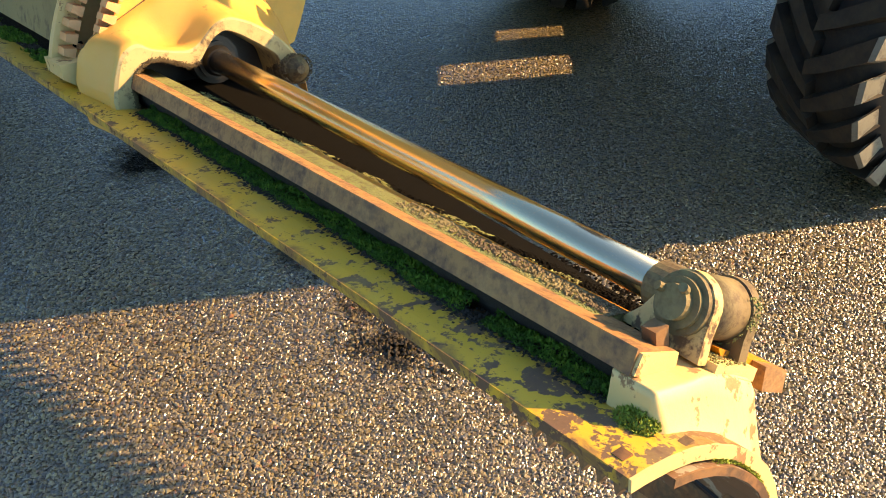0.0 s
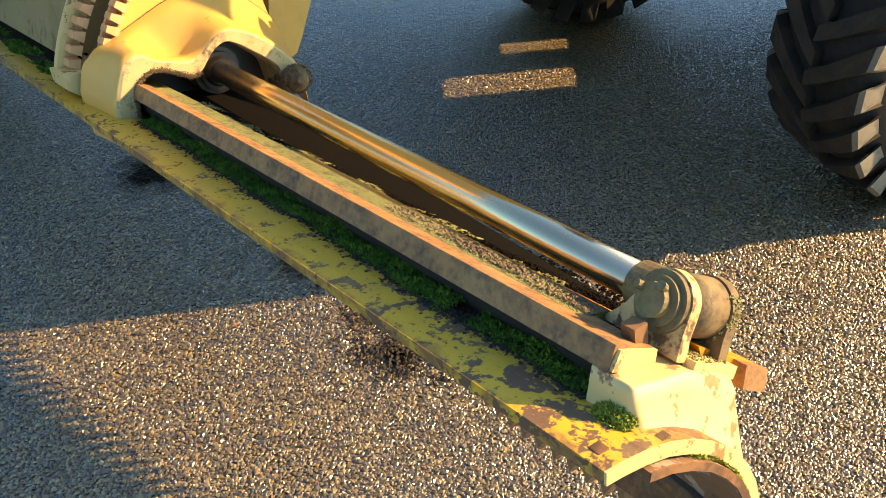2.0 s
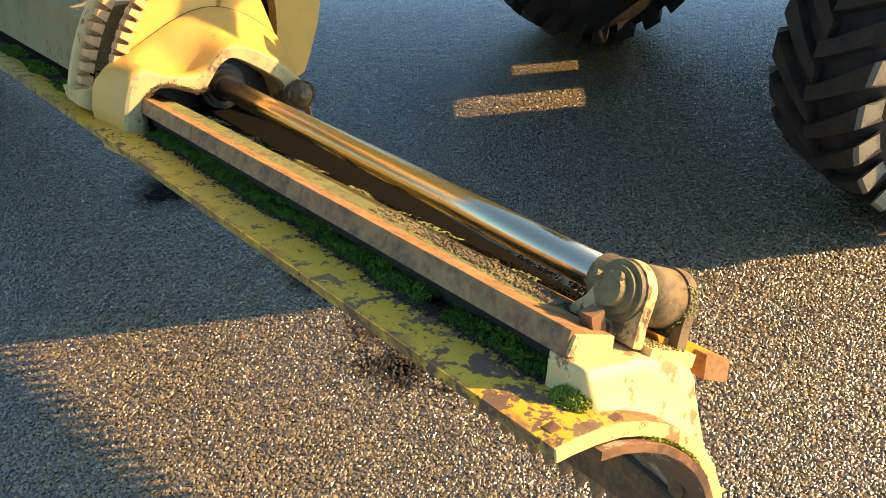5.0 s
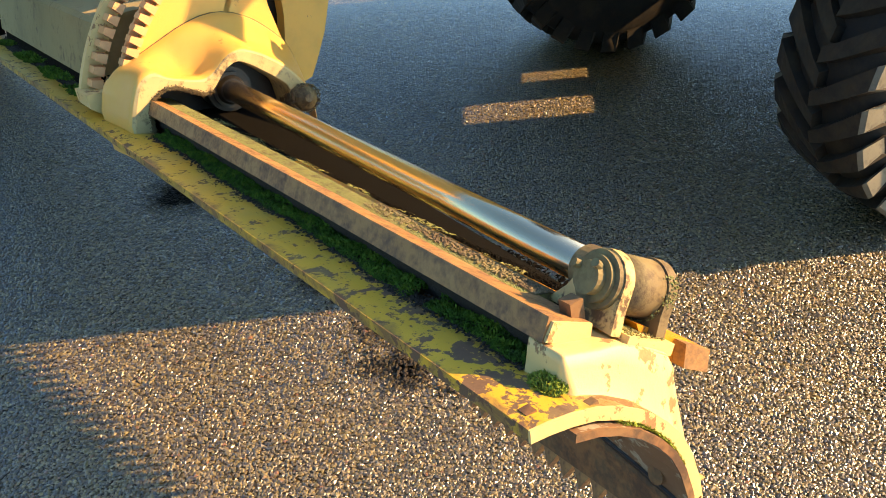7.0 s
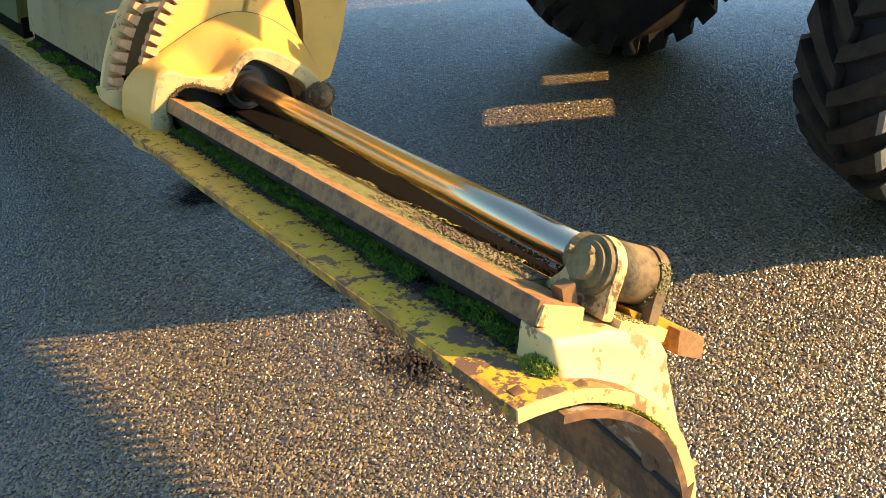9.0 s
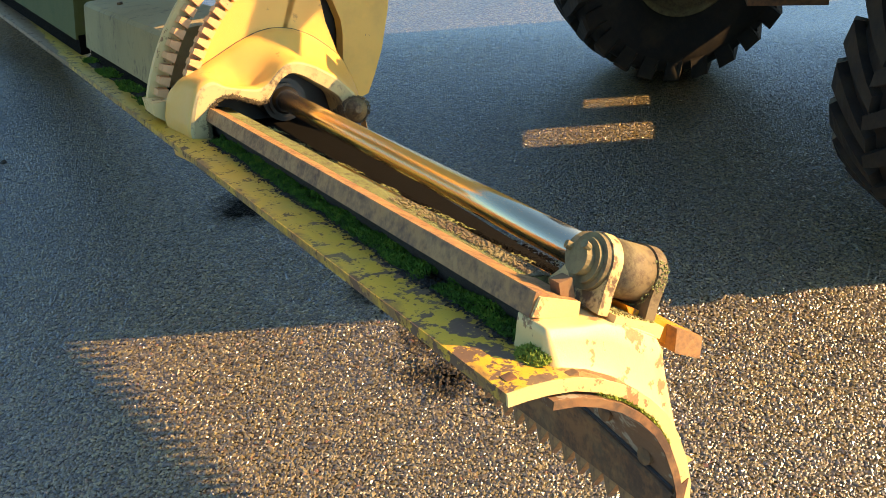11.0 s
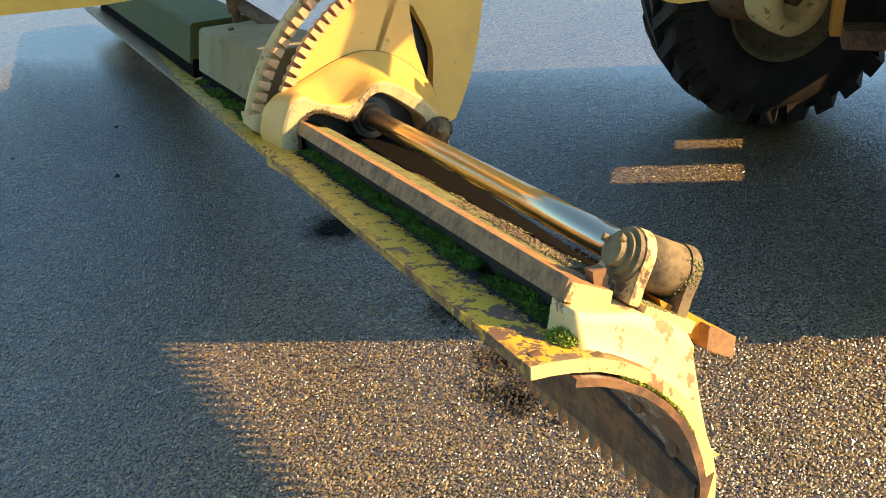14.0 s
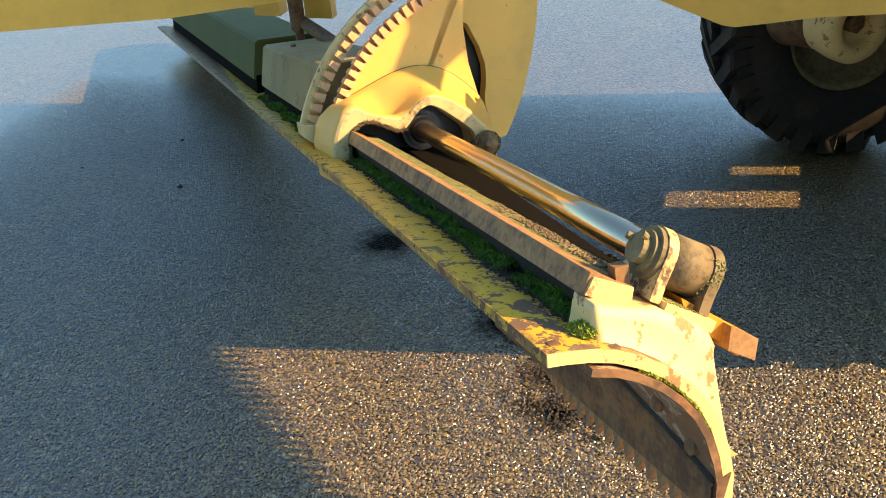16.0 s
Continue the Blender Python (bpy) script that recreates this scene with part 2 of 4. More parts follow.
STONE, nt, b = material("stone_chips")
geo = nt.nodes.new("ShaderNodeNewGeometry")
chip = ramp(nt, geo.outputs["Random Per Island"], [(at, (c[0] * 0.74, c[1] * 0.73, c[2] * 0.50)) for at, c in CHIPS])
big = ramp(nt, noise_tex(nt, 1.3, 4).outputs[0], [(0.3, (0.7, 0.7, 0.7)), (0.7, (1.05, 1.05, 1.05))])
col = mix(nt, 1.0, chip.outputs[0], big.outputs[0], "MULTIPLY")
nt.links.new(mix(nt, 1.0, col, stains(nt), "MULTIPLY"), b.inputs["Base Color"])
wet = node(nt, "ShaderNodeMath")
wet.operation = "MULTIPLY"
wet.inputs[1].default_value = 7.31
nt.links.new(geo.outputs["Random Per Island"], wet.inputs[0])
part_of = node(nt, "ShaderNodeMath")
part_of.operation = "FRACT"
nt.links.new(wet.outputs[0], part_of.inputs[0])
nt.links.new(ramp(nt, part_of.outputs[0], [(0.0, (0.4,) * 3), (0.55, (0.5,) * 3), (1.0, (0.7,) * 3)]).outputs[0], b.inputs["Roughness"])
b.inputs["IOR"].default_value = 1.5
b.inputs["Coat Weight"].default_value, b.inputs["Coat Roughness"].default_value, b.inputs["Coat IOR"].default_value = 1.0, 0.34, 1.75
nt.links.new(stains(nt), b.inputs["Coat Weight"])
nt.links.new(stains(nt), b.inputs["Specular IOR Level"])


# ---- helpers for things ----
def part(name, bm, mat, parent=None, label="", smooth=False):
    me = bpy.data.meshes.new(name)
    bmesh.ops.recalc_face_normals(bm, faces=bm.faces[:])
    bm.to_mesh(me)
    bm.free()
    if smooth:
        me.shade_smooth()
    me.materials.append(mat)
    ob = new(name, me)
    if parent is not None:
        ob.parent = parent
    if label:
        ob["label"] = label
    return ob


def thing(name, m, label, category, group="", kind=""):
    e = new(name)
    e.empty_display_size = 0.05
    e.matrix_basis = m
    return tagged(e, label, category, group, kind)


def bevel(bm, width, segments=2, angle=30):
    edges = [e for e in bm.edges if len(e.link_faces) == 2 and e.calc_face_angle(0) > radians(angle)]
    if edges and width > 0:
        bmesh.ops.bevel(bm, geom=edges, offset=width, segments=segments, affect="EDGES", clamp_overlap=True, profile=0.6)
    return bm


def prism(profile, x0, x1, steps=1, edge=0.0, bm=None, segs=2):
    """A closed profile of (y, z) swept along x."""
    bm = bm or bmesh.new()
    rings = []
    for i in range(steps + 1):
        x = x0 + (x1 - x0) * i / steps
        rings.append([bm.verts.new((x, y, z)) for y, z in profile])
    n = len(profile)
    for a, c in zip(rings, rings[1:]):
        for i in range(n):
            bm.faces.new((a[i], a[(i + 1) % n], c[(i + 1) % n], c[i]))
    bm.faces.new(rings[0])
    bm.faces.new(list(reversed(rings[-1])))
    if edge:
        bevel(bm, edge, segs)
    return bm


def box(x0, x1, y0, y1, z0, z1, edge=0.004, bm=None):
    return prism([(y0, z0), (y1, z0), (y1, z1), (y0, z1)], x0, x1, 1, edge, bm)


def tube(points, radius, sides=24, bm=None, cap=True):
    """A round bar through points; radius may be one number or one for each point."""
    bm = bm or bmesh.new()
    pts = [Vector(p) for p in points]
    rs = radius if isinstance(radius, (list, tuple)) else [radius] * len(pts)
    rings = []
    for i, (p, r) in enumerate(zip(pts, rs)):
        d = (pts[min(i + 1, len(pts) - 1)] - pts[max(i - 1, 0)]).normalized()
        a = d.orthogonal().normalized() if i == 0 else (rings_a - d * rings_a.dot(d)).normalized()
        rings_a = a
        c = d.cross(a)
        rings.append([bm.verts.new(p + r * (math.cos(2 * math.pi * k / sides) * a + math.sin(2 * math.pi * k / sides) * c)) for k in range(sides)])
    for u, v in zip(rings, rings[1:]):
        for k in range(sides):
            bm.faces.new((u[k], u[(k + 1) % sides], v[(k + 1) % sides], v[k]))
    if cap:
        bm.faces.new(rings[0])
        bm.faces.new(list(reversed(rings[-1])))
    return bm


def hexagon(center, radius, height, axis="x", bm=None):
    bm = bm or bmesh.new()
    c = Vector(center)
    d = {"x": Vector((1, 0, 0)), "y": Vector((0, 1, 0)), "z": Vector((0, 0, 1))}[axis] if isinstance(axis, str) else Vector(axis).normalized()
    return tube([c, c + d * height], radius, 6, bm)


# ---- the blade's own axes: x along it away from its free end, y to its front, z up ----
U, V, W = Vector((-0.5864, 0.7797, -0.2195)), Vector((-0.1319, 0.1754, 0.9756)), Vector((0.7992, 0.6011, 0.0))
BLADE = Matrix.Translation((0.2617, 0.9946, 1.4445)) @ Matrix((U, -W, V)).transposed().to_4x4()


def lo(profile):
    """From (across to the back, up) to the blade's y and z."""
    return [(-w, v) for w, v in profile]


# ---- ground ----
bm = bmesh.new()
bmesh.ops.create_grid(bm, x_segments=4, y_segments=4, size=400)
ground = part("ground", bm, ASPHALT)
tagged(ground, "wet dark chip-sealed asphalt yard with tan stone chips", "asphalt ground", kind="structure")

# ---- moldboard ----
blade = thing("moldboard", BLADE, "long yellow grader blade with chipped paint, rust and moss", "grader blade")
OUT = [(-0.146, -0.050), (-0.115, -0.053), (-0.075, -0.060), (-0.03, -0.073), (0.012, -0.094), (0.055, -0.124), (0.09, -0.160), (0.118, -0.2), (0.137, -0.246), (0.149, -0.3), (0.153, -0.345), (0.146, -0.39)]


def offset(profile, t):
    """The profile moved by t to its concave side."""
    out = []
    for i, p in enumerate(profile):
        a, c = Vector(profile[max(i - 1, 0)]), Vector(profile[min(i + 1, len(profile) - 1)])
        d = (c - a).normalized()
        out.append((p[0] + d.y * t, p[1] - d.x * t))
    return out


def sag(bm):
    """Beyond 3.7 m the blade lies a little flatter."""
    for v in bm.verts:
        if v.co.x > 3.7:
            d = v.co.x - 3.7
            v.co += Vector((0, 0.0807 * d, 0.1001 * d))
    return bm


FAR = 6.9
plate = part("curved_plate", sag(prism(lo(OUT + offset(OUT, 0.02)[::-1]), -0.105, FAR, 80, 0.0)), CHIPPED, blade)
part("plate_end", prism(lo(OUT + offset(OUT, 0.02)[::-1]), -0.110, -0.105, 1, 0.0), YELLOW_PALE, blade, "cream painted plate edge")
LIN = offset(OUT, 0.026)[2:12]
part("liner_rim", prism(lo(LIN + offset(LIN, 0.013)[::-1]), -0.121, -0.118, 1, 0.0), RUST, blade, "brown rusty plate rim")
part("inner_liner", sag(prism(lo(LIN + offset(LIN, 0.013)[::-1]), -0.118, FAR, 40, 0.0)), INNER, blade, "brown rusty inner wear plate")
INSIDE = np.array(offset(OUT, 0.0395)[::-1])


def inside(v, proud=0.0):
    """The inner face at height v: across and up."""
    return float(np.interp(v, INSIDE[:, 1], INSIDE[:, 0])) - proud


seam_bm, low_bm = bmesh.new(), bmesh.new()
seam_rows, low_rows = [], []
for x in np.linspace(-0.1165, 0.9, 24):
    vs = min(-0.31 + 0.25 * x, -0.2)
    seam_rows.append([seam_bm.verts.new((x, -inside(v, d), v)) for v, d in ((vs + 0.007, 0.0), (vs + 0.004, 0.004), (vs - 0.004, 0.004), (vs - 0.007, 0.0))])
    low_rows.append([low_bm.verts.new((x, -inside(v, d), v)) for v, d in ((vs - 0.006, 0.0), (vs - 0.008, 0.007), *((vs - 0.008 + (-0.40 - vs + 0.008) * k / 8, 0.007) for k in range(1, 9)))])
for bmx, rows in ((seam_bm, seam_rows), (low_bm, low_rows)):
    for a, c in zip(rows, rows[1:]):
        for k in range(len(a) - 1):
            bmx.faces.new((a[k], a[k + 1], c[k + 1], c[k]))
part("seam", seam_bm, BLACK, blade, "black gap between the wear plates")
part("lower_wear_plate", low_bm, RUST, blade, "rust-brown lower wear plate", True)
for x, v in ((0.02, -0.25), (0.3, -0.2), (-0.06, -0.30)):
    part("wear_bolt", bevel(tube([(x, -inside(v, -0.002), v), (x, -inside(v, 0.006), v + 0.002)], 0.016, 16), 0.002), RUST, blade, "flush rusty bolt head")
def set_back(x):
    """How far the worn cutting edge lies behind its line at a place along the blade."""
    ease = lambda a, c: (lambda t: t * t * (3 - 2 * t))(min(max((x - a) / (c - a), 0.0), 1.0))
    return 0.13 * ease(0.45, 1.3) * (1 - 0.45 * ease(2.9, 3.7))


def edge_back(bm):
    for v in bm.verts:
        v.co.y -= set_back(v.co.x)
    return bm


EDGE = [(0.148, -0.335), (0.132, -0.340), (0.103, -0.405), (0.117, -0.412)]
part("cutting_edge", sag(edge_back(prism(lo(EDGE), -0.112, FAR, 60, 0.0))), RUST, blade, "rust-brown toothed steel cutting edge")
PITCH, shape = 0.043, bmesh.new()
a = [shape.verts.new(p) for p in ((0, -0.102, -0.402), (PITCH * 0.96, -0.102, -0.402), (PITCH * 0.5, -0.092, -0.436), (0, -0.117, -0.411), (PITCH * 0.96, -0.117, -0.411), (PITCH * 0.5, -0.102, -0.442))]
for f in ((0, 1, 2), (5, 4, 3), (0, 3, 4, 1), (1, 4, 5, 2), (2, 5, 3, 0)):
    shape.faces.new([a[k] for k in f])
first_tooth = part("tooth", shape, STEEL, blade)
first_tooth.location.x = -0.105
for i in range(1, 160):
    o = new("tooth", first_tooth.data)
    d = max(0.0, PITCH * i - 3.8)
    o.parent, o.location = blade, (-0.105 + PITCH * i, 0.0807 * d - set_back(PITCH * i), 0.1001 * d)

# end block under the rail, with the rails
part("end_block", prism(lo([(-0.03, -0.02), (0.03, -0.04), (0.07, -0.05), (0.13, -0.086), (0.16, -0.108), (0.172, -0.14), (0.15, -0.24), (0.118, -0.2), (0.09, -0.16), (0.055, -0.124), (0.012, -0.094), (-0.03, -0.073)]), -0.045, 0.02, 1, 0.012, segs=4), YELLOW_PALE, blade, "cream-yellow welded end block")
bm = bmesh.new()
PW, PV = [q[0] for q in OUT[:10]], [q[1] for q in OUT[:10]]
BW, BV = [-0.034, 0.03, 0.07, 0.13, 0.16, 0.176], [-0.016, -0.037, -0.047, -0.083, -0.106, -0.15]
rows = []
for x in [0.03, 0.01, -0.01, -0.025] + [-0.035 - 0.07 * k / 12 for k in range(13)]:
    along_x = min(max((x + 0.082) / 0.036, 0.0), 1.0) ** 1.8
    ring = []
    for w in np.linspace(-0.06, 0.166, 44):
        base = float(np.interp(w, PW, PV)) - 0.012
        across = min(max((w + 0.06) / 0.024, 0.0), 1.0) ** 1.8
        ring.append(bm.verts.new((x, -w, base + max(float(np.interp(w, BW, BV)) - base, 0.0) * along_x * across)))
    rows.append(ring)
for a, c in zip(rows, rows[1:]):
    for k in range(len(a) - 1):
        bm.faces.new((a[k], a[k + 1], c[k + 1], c[k]))
part("end_fillet", bm, YELLOW_PALE, blade, "rounded cream fillet of the end casting", True)
part("front_rail", prism(lo([(-0.015, 0.021), (0.028, -0.0045), (0.018, -0.042), (-0.034, -0.014)]), 0.0, 2.3, 30, 0.005), STEEL, blade, "scraped brown steel slide rail")
part("rail_end_face", prism(lo([(-0.012, 0.013), (0.056, -0.021), (0.045, -0.056), (-0.031, -0.013)]), -0.006, 0.0, 1, 0.002), YELLOW_PALE, blade, "cream painted rail end")
part("rail_shoulder", prism(lo([(0.024, -0.004), (0.056, -0.0205), (0.042, -0.056), (0.014, -0.042)]), 0.0, 0.13, 1, 0.004), STEEL, blade, "rusty shoulder beside the rail end")
part("rail_web", prism(lo([(-0.014, -0.028), (0.04, -0.05), (0.04, -0.118), (0.0, -0.088)]), 0.02, 2.0, 1, 0.0), SOIL, blade, "dirty web below the rail")
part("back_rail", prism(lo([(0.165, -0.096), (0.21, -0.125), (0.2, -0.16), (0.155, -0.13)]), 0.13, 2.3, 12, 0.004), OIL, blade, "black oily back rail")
part("back_rail_end", prism(lo([(0.14, -0.06), (0.262, -0.155), (0.253, -0.192), (0.236, -0.19), (0.222, -0.168), (0.15, -0.112)]), -0.005, 0.13, 1, 0.004), AMBER, blade, "orange back rail end with a worn tip")
part("rail_end_tip", prism(lo([(0.215, -0.122), (0.265, -0.157), (0.256, -0.195), (0.206, -0.163)]), -0.03, 0.02, 1, 0.010, segs=3), STEEL, blade, "rusty chamfered rail tip")
part("back_strip", prism(lo([(0.022, -0.010), (0.05, -0.018), (0.078, -0.026), (0.086, -0.06), (0.10, -0.115), (0.02, -0.06)]), 0.12, 1.95, 20, 0.003), LICHEN, blade, "mossy back strip beside the rail")

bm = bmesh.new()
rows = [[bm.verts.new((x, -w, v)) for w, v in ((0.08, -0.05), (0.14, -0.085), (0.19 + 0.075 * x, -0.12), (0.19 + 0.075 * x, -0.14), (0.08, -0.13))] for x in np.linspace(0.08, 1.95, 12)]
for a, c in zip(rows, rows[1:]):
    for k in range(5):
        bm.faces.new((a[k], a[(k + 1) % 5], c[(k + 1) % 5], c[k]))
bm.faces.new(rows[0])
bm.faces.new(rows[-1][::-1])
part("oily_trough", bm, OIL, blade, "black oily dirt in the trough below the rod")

# clevis lugs and pin, square to the slope of the rail's top
TILT = Matrix.Translation((0.03, -0.157, -0.013)) @ Matrix(((1, 0, 0), (0, 0.85, 0.53), (0, -0.53, 0.85))).transposed().to_4x4()


def tilted(name, bm, mat, parent, label="", smooth=False):
    bmesh.ops.transform(bm, matrix=TILT, verts=bm.verts[:])
    return part(name, bm, mat, parent, label, smooth)


def lug_shape(y0, y1, r):
    ring = [(-r * math.cos(math.pi * k / 20), r * math.sin(math.pi * k / 20)) for k in range(21)]
    ring = ring + [(r * 1.35, -0.03), (r * 2.0, -0.062), (-r * 1.1, -0.07), (-r * 1.0, -0.03)]
    bm = bmesh.new()
    f = [[bm.verts.new((x, y, z)) for x, z in ring] for y in (y0, y1)]
    for k in range(len(ring)):
        bm.faces.new((f[0][k], f[0][(k + 1) % len(ring)], f[1][(k + 1) % len(ring)], f[1][k]))
    bm.faces.new(f[0])
    bm.faces.new(f[1][::-1])
    return bevel(bm, 0.003)


tilted("clevis_lug", lug_shape(0.036, 0.056, 0.049), LUG, blade, "worn yellow clevis lug with greasy face")
tilted("clevis_lug", lug_shape(-0.06, -0.040, 0.05), GREASE, blade, "dirty clevis lug")
tilted("pin_washer", bevel(tube([(0, 0.056, 0), (0, 0.066, 0)], 0.046, 32), 0.004), GREASE, blade, "greasy brown pin washer")
tilted("pin_collar", bevel(tube([(0, 0.066, 0), (0, 0.074, 0)], 0.037, 32), 0.003), GREASE, blade)
tilted("pin_head", bevel(tube([(0, 0.074, 0), (0, 0.09, 0)], 0.026, 20), 0.005), GREASE, blade, "greasy pin head")
for dx, dz in ((0.02, 0.012), (-0.014, 0.022)):
    tilted("grease_nipple", bevel(tube([(dx, 0.085, dz), (dx * 1.2, 0.098, dz * 1.2)], 0.007, 10), 0.002), GREASE, blade)
tilted("base_pad", box(-0.07, 0.10, -0.068, 0.034, -0.082, -0.062, 0.005), YELLOW_PALE, blade)
part("back_ledge", prism(lo([(0.098, -0.052), (0.128, -0.064), (0.126, -0.085), (0.096, -0.07)]), 0.10, 1.15, 6, 0.003), AMBER, blade, "orange ledge below the rod")
part("hex_bolt", hexagon((-0.035, 0.022, -0.066), 0.017, 0.026, "z"), RUST, blade, "rusty hexagon bolt")
part("square_bolt_hole", box(-0.078, -0.058, 0.110, 0.128, -0.056, -0.0505, 0.0), RUST, blade, "dark empty square bolt hole")
part("square_bolt_hole", box(-0.1, -0.085, 0.022, 0.038, -0.078, -0.0705, 0.0), RUST, blade, "dark empty square bolt hole")
part("small_nut", box(0.015, 0.042, -0.06, -0.035, -0.022, 0.012, 0.003), RUST, blade, "small rusty stop block")

# ---- side shift cylinder ----
cyl = thing("hydraulic_cylinder", BLADE, "chrome hydraulic side shift rod in a black gland", "hydraulic cylinder")
R0, R1 = Vector((0.1, -0.154, -0.011)), Vector((1.85, -0.235, -0.03))
D = (R1 - R0).normalized()
part("rod", tube([R0.lerp(R1, t) for t in (0, 0.25, 0.5, 0.75, 1)], 0.0305, 64), CHROME, cyl, "polished chrome rod", True)
tilted("rod_eye", bevel(tube([(0, -0.038, 0), (0, 0.034, 0)], 0.047, 32), 0.006), GREASE, cyl, "greasy rod eye", True)
part("rod_neck", bevel(tube([R0 - D * 0.04, R0 + D * 0.02], [0.042, 0.038], 24), 0.004), GREASE, cyl, "dirt-caked rod neck")
part("gland", bevel(tube([R1 - D * 0.012, R1 + D * 0.1], 0.068, 40), 0.004), BLACK, cyl, "black oily gland housing")
part("gland_ring", bevel(tube([R1 - D * 0.026, R1 - D * 0.012], 0.054, 40), 0.004), BLACK, cyl, "black gland ring")
part("wiper_seal", bevel(tube([R1 - D * 0.04, R1 - D * 0.026], [0.036, 0.044], 32), 0.003), BLACK, cyl, "black wiper seal")

# ---- blade carrier with gear sectors ----
carrier = thing("blade_carrier", BLADE, "yellow cast blade carrier with toothed tilt sectors", "blade carrier")
FRONT = [(-0.09, -0.03), (-0.072, 0.02), (-0.038, 0.08), (-0.005, 0.097), (0.022, 0.097), (0.045, 0.07), (0.09, 0.052), (0.15, 0.034), (0.185, 0.045), (0.22, 0.072), (0.25, 0.088), (0.29, 0.088), (0.342, 0.06), (0.4, 0.014), (0.454, -0.054), (0.475, -0.1)]
DOME = [(-0.105, -0.03), (-0.08, 0.04), (-0.03, 0.078), (0.047, 0.097), (0.117, 0.122), (0.183, 0.145), (0.253, 0.161), (0.315, 0.161), (0.377, 0.141), (0.432, 0.105), (0.477, 0.06), (0.52, 0.01), (0.54, -0.06), (0.55, -0.12)]
HOLE = [(-0.035, -0.13), (-0.025, -0.02), (-0.012, 0.012), (0.02, 0.036), (0.06, 0.036), (0.1, 0.012), (0.15, -0.016), (0.172, -0.008), (0.2, 0.022), (0.225, 0.044), (0.262, 0.056), (0.295, 0.036), (0.35, -0.012), (0.4, -0.06), (0.41, -0.15)]


def along(curve, n):
    """n points spaced evenly along a curve of (w, v)."""
    c = np.array(curve)
    d = np.r_[0, np.cumsum(np.linalg.norm(np.diff(c, axis=0), axis=1))]
    u = np.linspace(0, d[-1], n)
    return np.stack([np.interp(u, d, c[:, 0]), np.interp(u, d, c[:, 1])], 1)


def soften(c, times=2):
    for _ in range(times):
        c = np.r_[c[:1], 0.25 * c[:-2] + 0.5 * c[1:-1] + 0.25 * c[2:], c[-1:]]
    return c


NC = 72
front, dome, hole = (soften(along(c, NC), k) for c, k in ((FRONT, 2), (DOME, 3), (HOLE, 2)))
bm = bmesh.new()
rings = [[bm.verts.new((1.795, -w, v)) for w, v in front * 0.93 + hole * 0.07]]
for x, k in ((1.80, 0.0), (1.815, 0.0), (1.84, 0.02), (1.87, 0.10), (1.90, 0.24), (1.93, 0.45), (1.96, 0.68), (1.985, 0.85), (2.005, 0.95), (2.03, 1.0)):
    grow = 0.004 if x > 1.80 else 0.0
    dip = 0.03 * math.sin(math.pi * min(max((x - 1.82) / 0.19, 0), 1))
    rings.append([bm.verts.new((x, -w, v + grow - dip * math.exp(-((w - 0.12) / 0.055) ** 2))) for w, v in front * (1 - k) + dome * k])
for a, c in zip(rings, rings[1:]):
    for q in range(NC - 1):
        bm.faces.new((a[q], a[q + 1], c[q + 1], c[q]))
foot = [[bm.verts.new((r[e].co.x, r[e].co.y, -0.15 if e == 0 else -0.2)) for r in rings] for e in (0, NC - 1)]
for e, f in zip((0, NC - 1), foot):
    for q in range(len(rings) - 1):
        bm.faces.new((rings[q][e], rings[q + 1][e], f[q + 1], f[q]))
part("casting", bm, GOLDEN, carrier, "smooth yellow cast housing", True)
bm = bmesh.new()
rings = [[bm.verts.new((1.795, -w, v)) for w, v in front * 0.93 + hole * 0.07], [bm.verts.new((1.79, -w, v)) for w, v in front * 0.8 + hole * 0.2], [bm.verts.new((1.79, -w, v)) for w, v in hole * 0.93 + front * 0.07], [bm.verts.new((1.797, -w, v)) for w, v in hole], [bm.verts.new((1.94, -w, v)) for w, v in hole]]
for a, c in zip(rings, rings[1:]):
    for q in range(NC - 1):
        bm.faces.new((a[q], a[q + 1], c[q + 1], c[q]))
ends = [[bm.verts.new((rings[r][e].co.x, rings[r][e].co.y, -0.15)) for r in (0, 1, 2)] for e in (0, NC - 1)]
for e, f in zip((0, NC - 1), ends):
    for q in range(2):
        bm.faces.new((rings[q][e], rings[q + 1][e], f[q + 1], f[q]))
part("casting_face", bm, LIP, carrier, "grey dirt-caked front lip of the housing")
# A black sheet painted as the shade deep in the opening.
part("opening_shade", prism(lo([(-0.05, -0.15)] + [(w, v + 0.003) for w, v in hole.tolist()]), 1.93, 1.94, 1, 0.0), BLACK, carrier, "black sheet put in for the shade inside the opening")


part("weld_bead", tube([(2.028, -w, v + 0.001) for w, v in dome[8:66:3].tolist()], 0.0045, 8), GREASE, carrier, "brown seam round the housing", True)


def ring_arc(center, r0, r1, x0, x1, a0, a1):
    """A flat ring piece: centre (w, v), radii, from x0 to x1, angles in degrees from +w."""
    pts = [[(center[0] + r * math.cos(radians(a0 + (a1 - a0) * k / 40)), center[1] + r * math.sin(radians(a0 + (a1 - a0) * k / 40))) for k in range(41)] for r in (r0, r1)]
    return prism(lo(pts[0] + pts[1][::-1]), x0, x1, 1, 0.0)


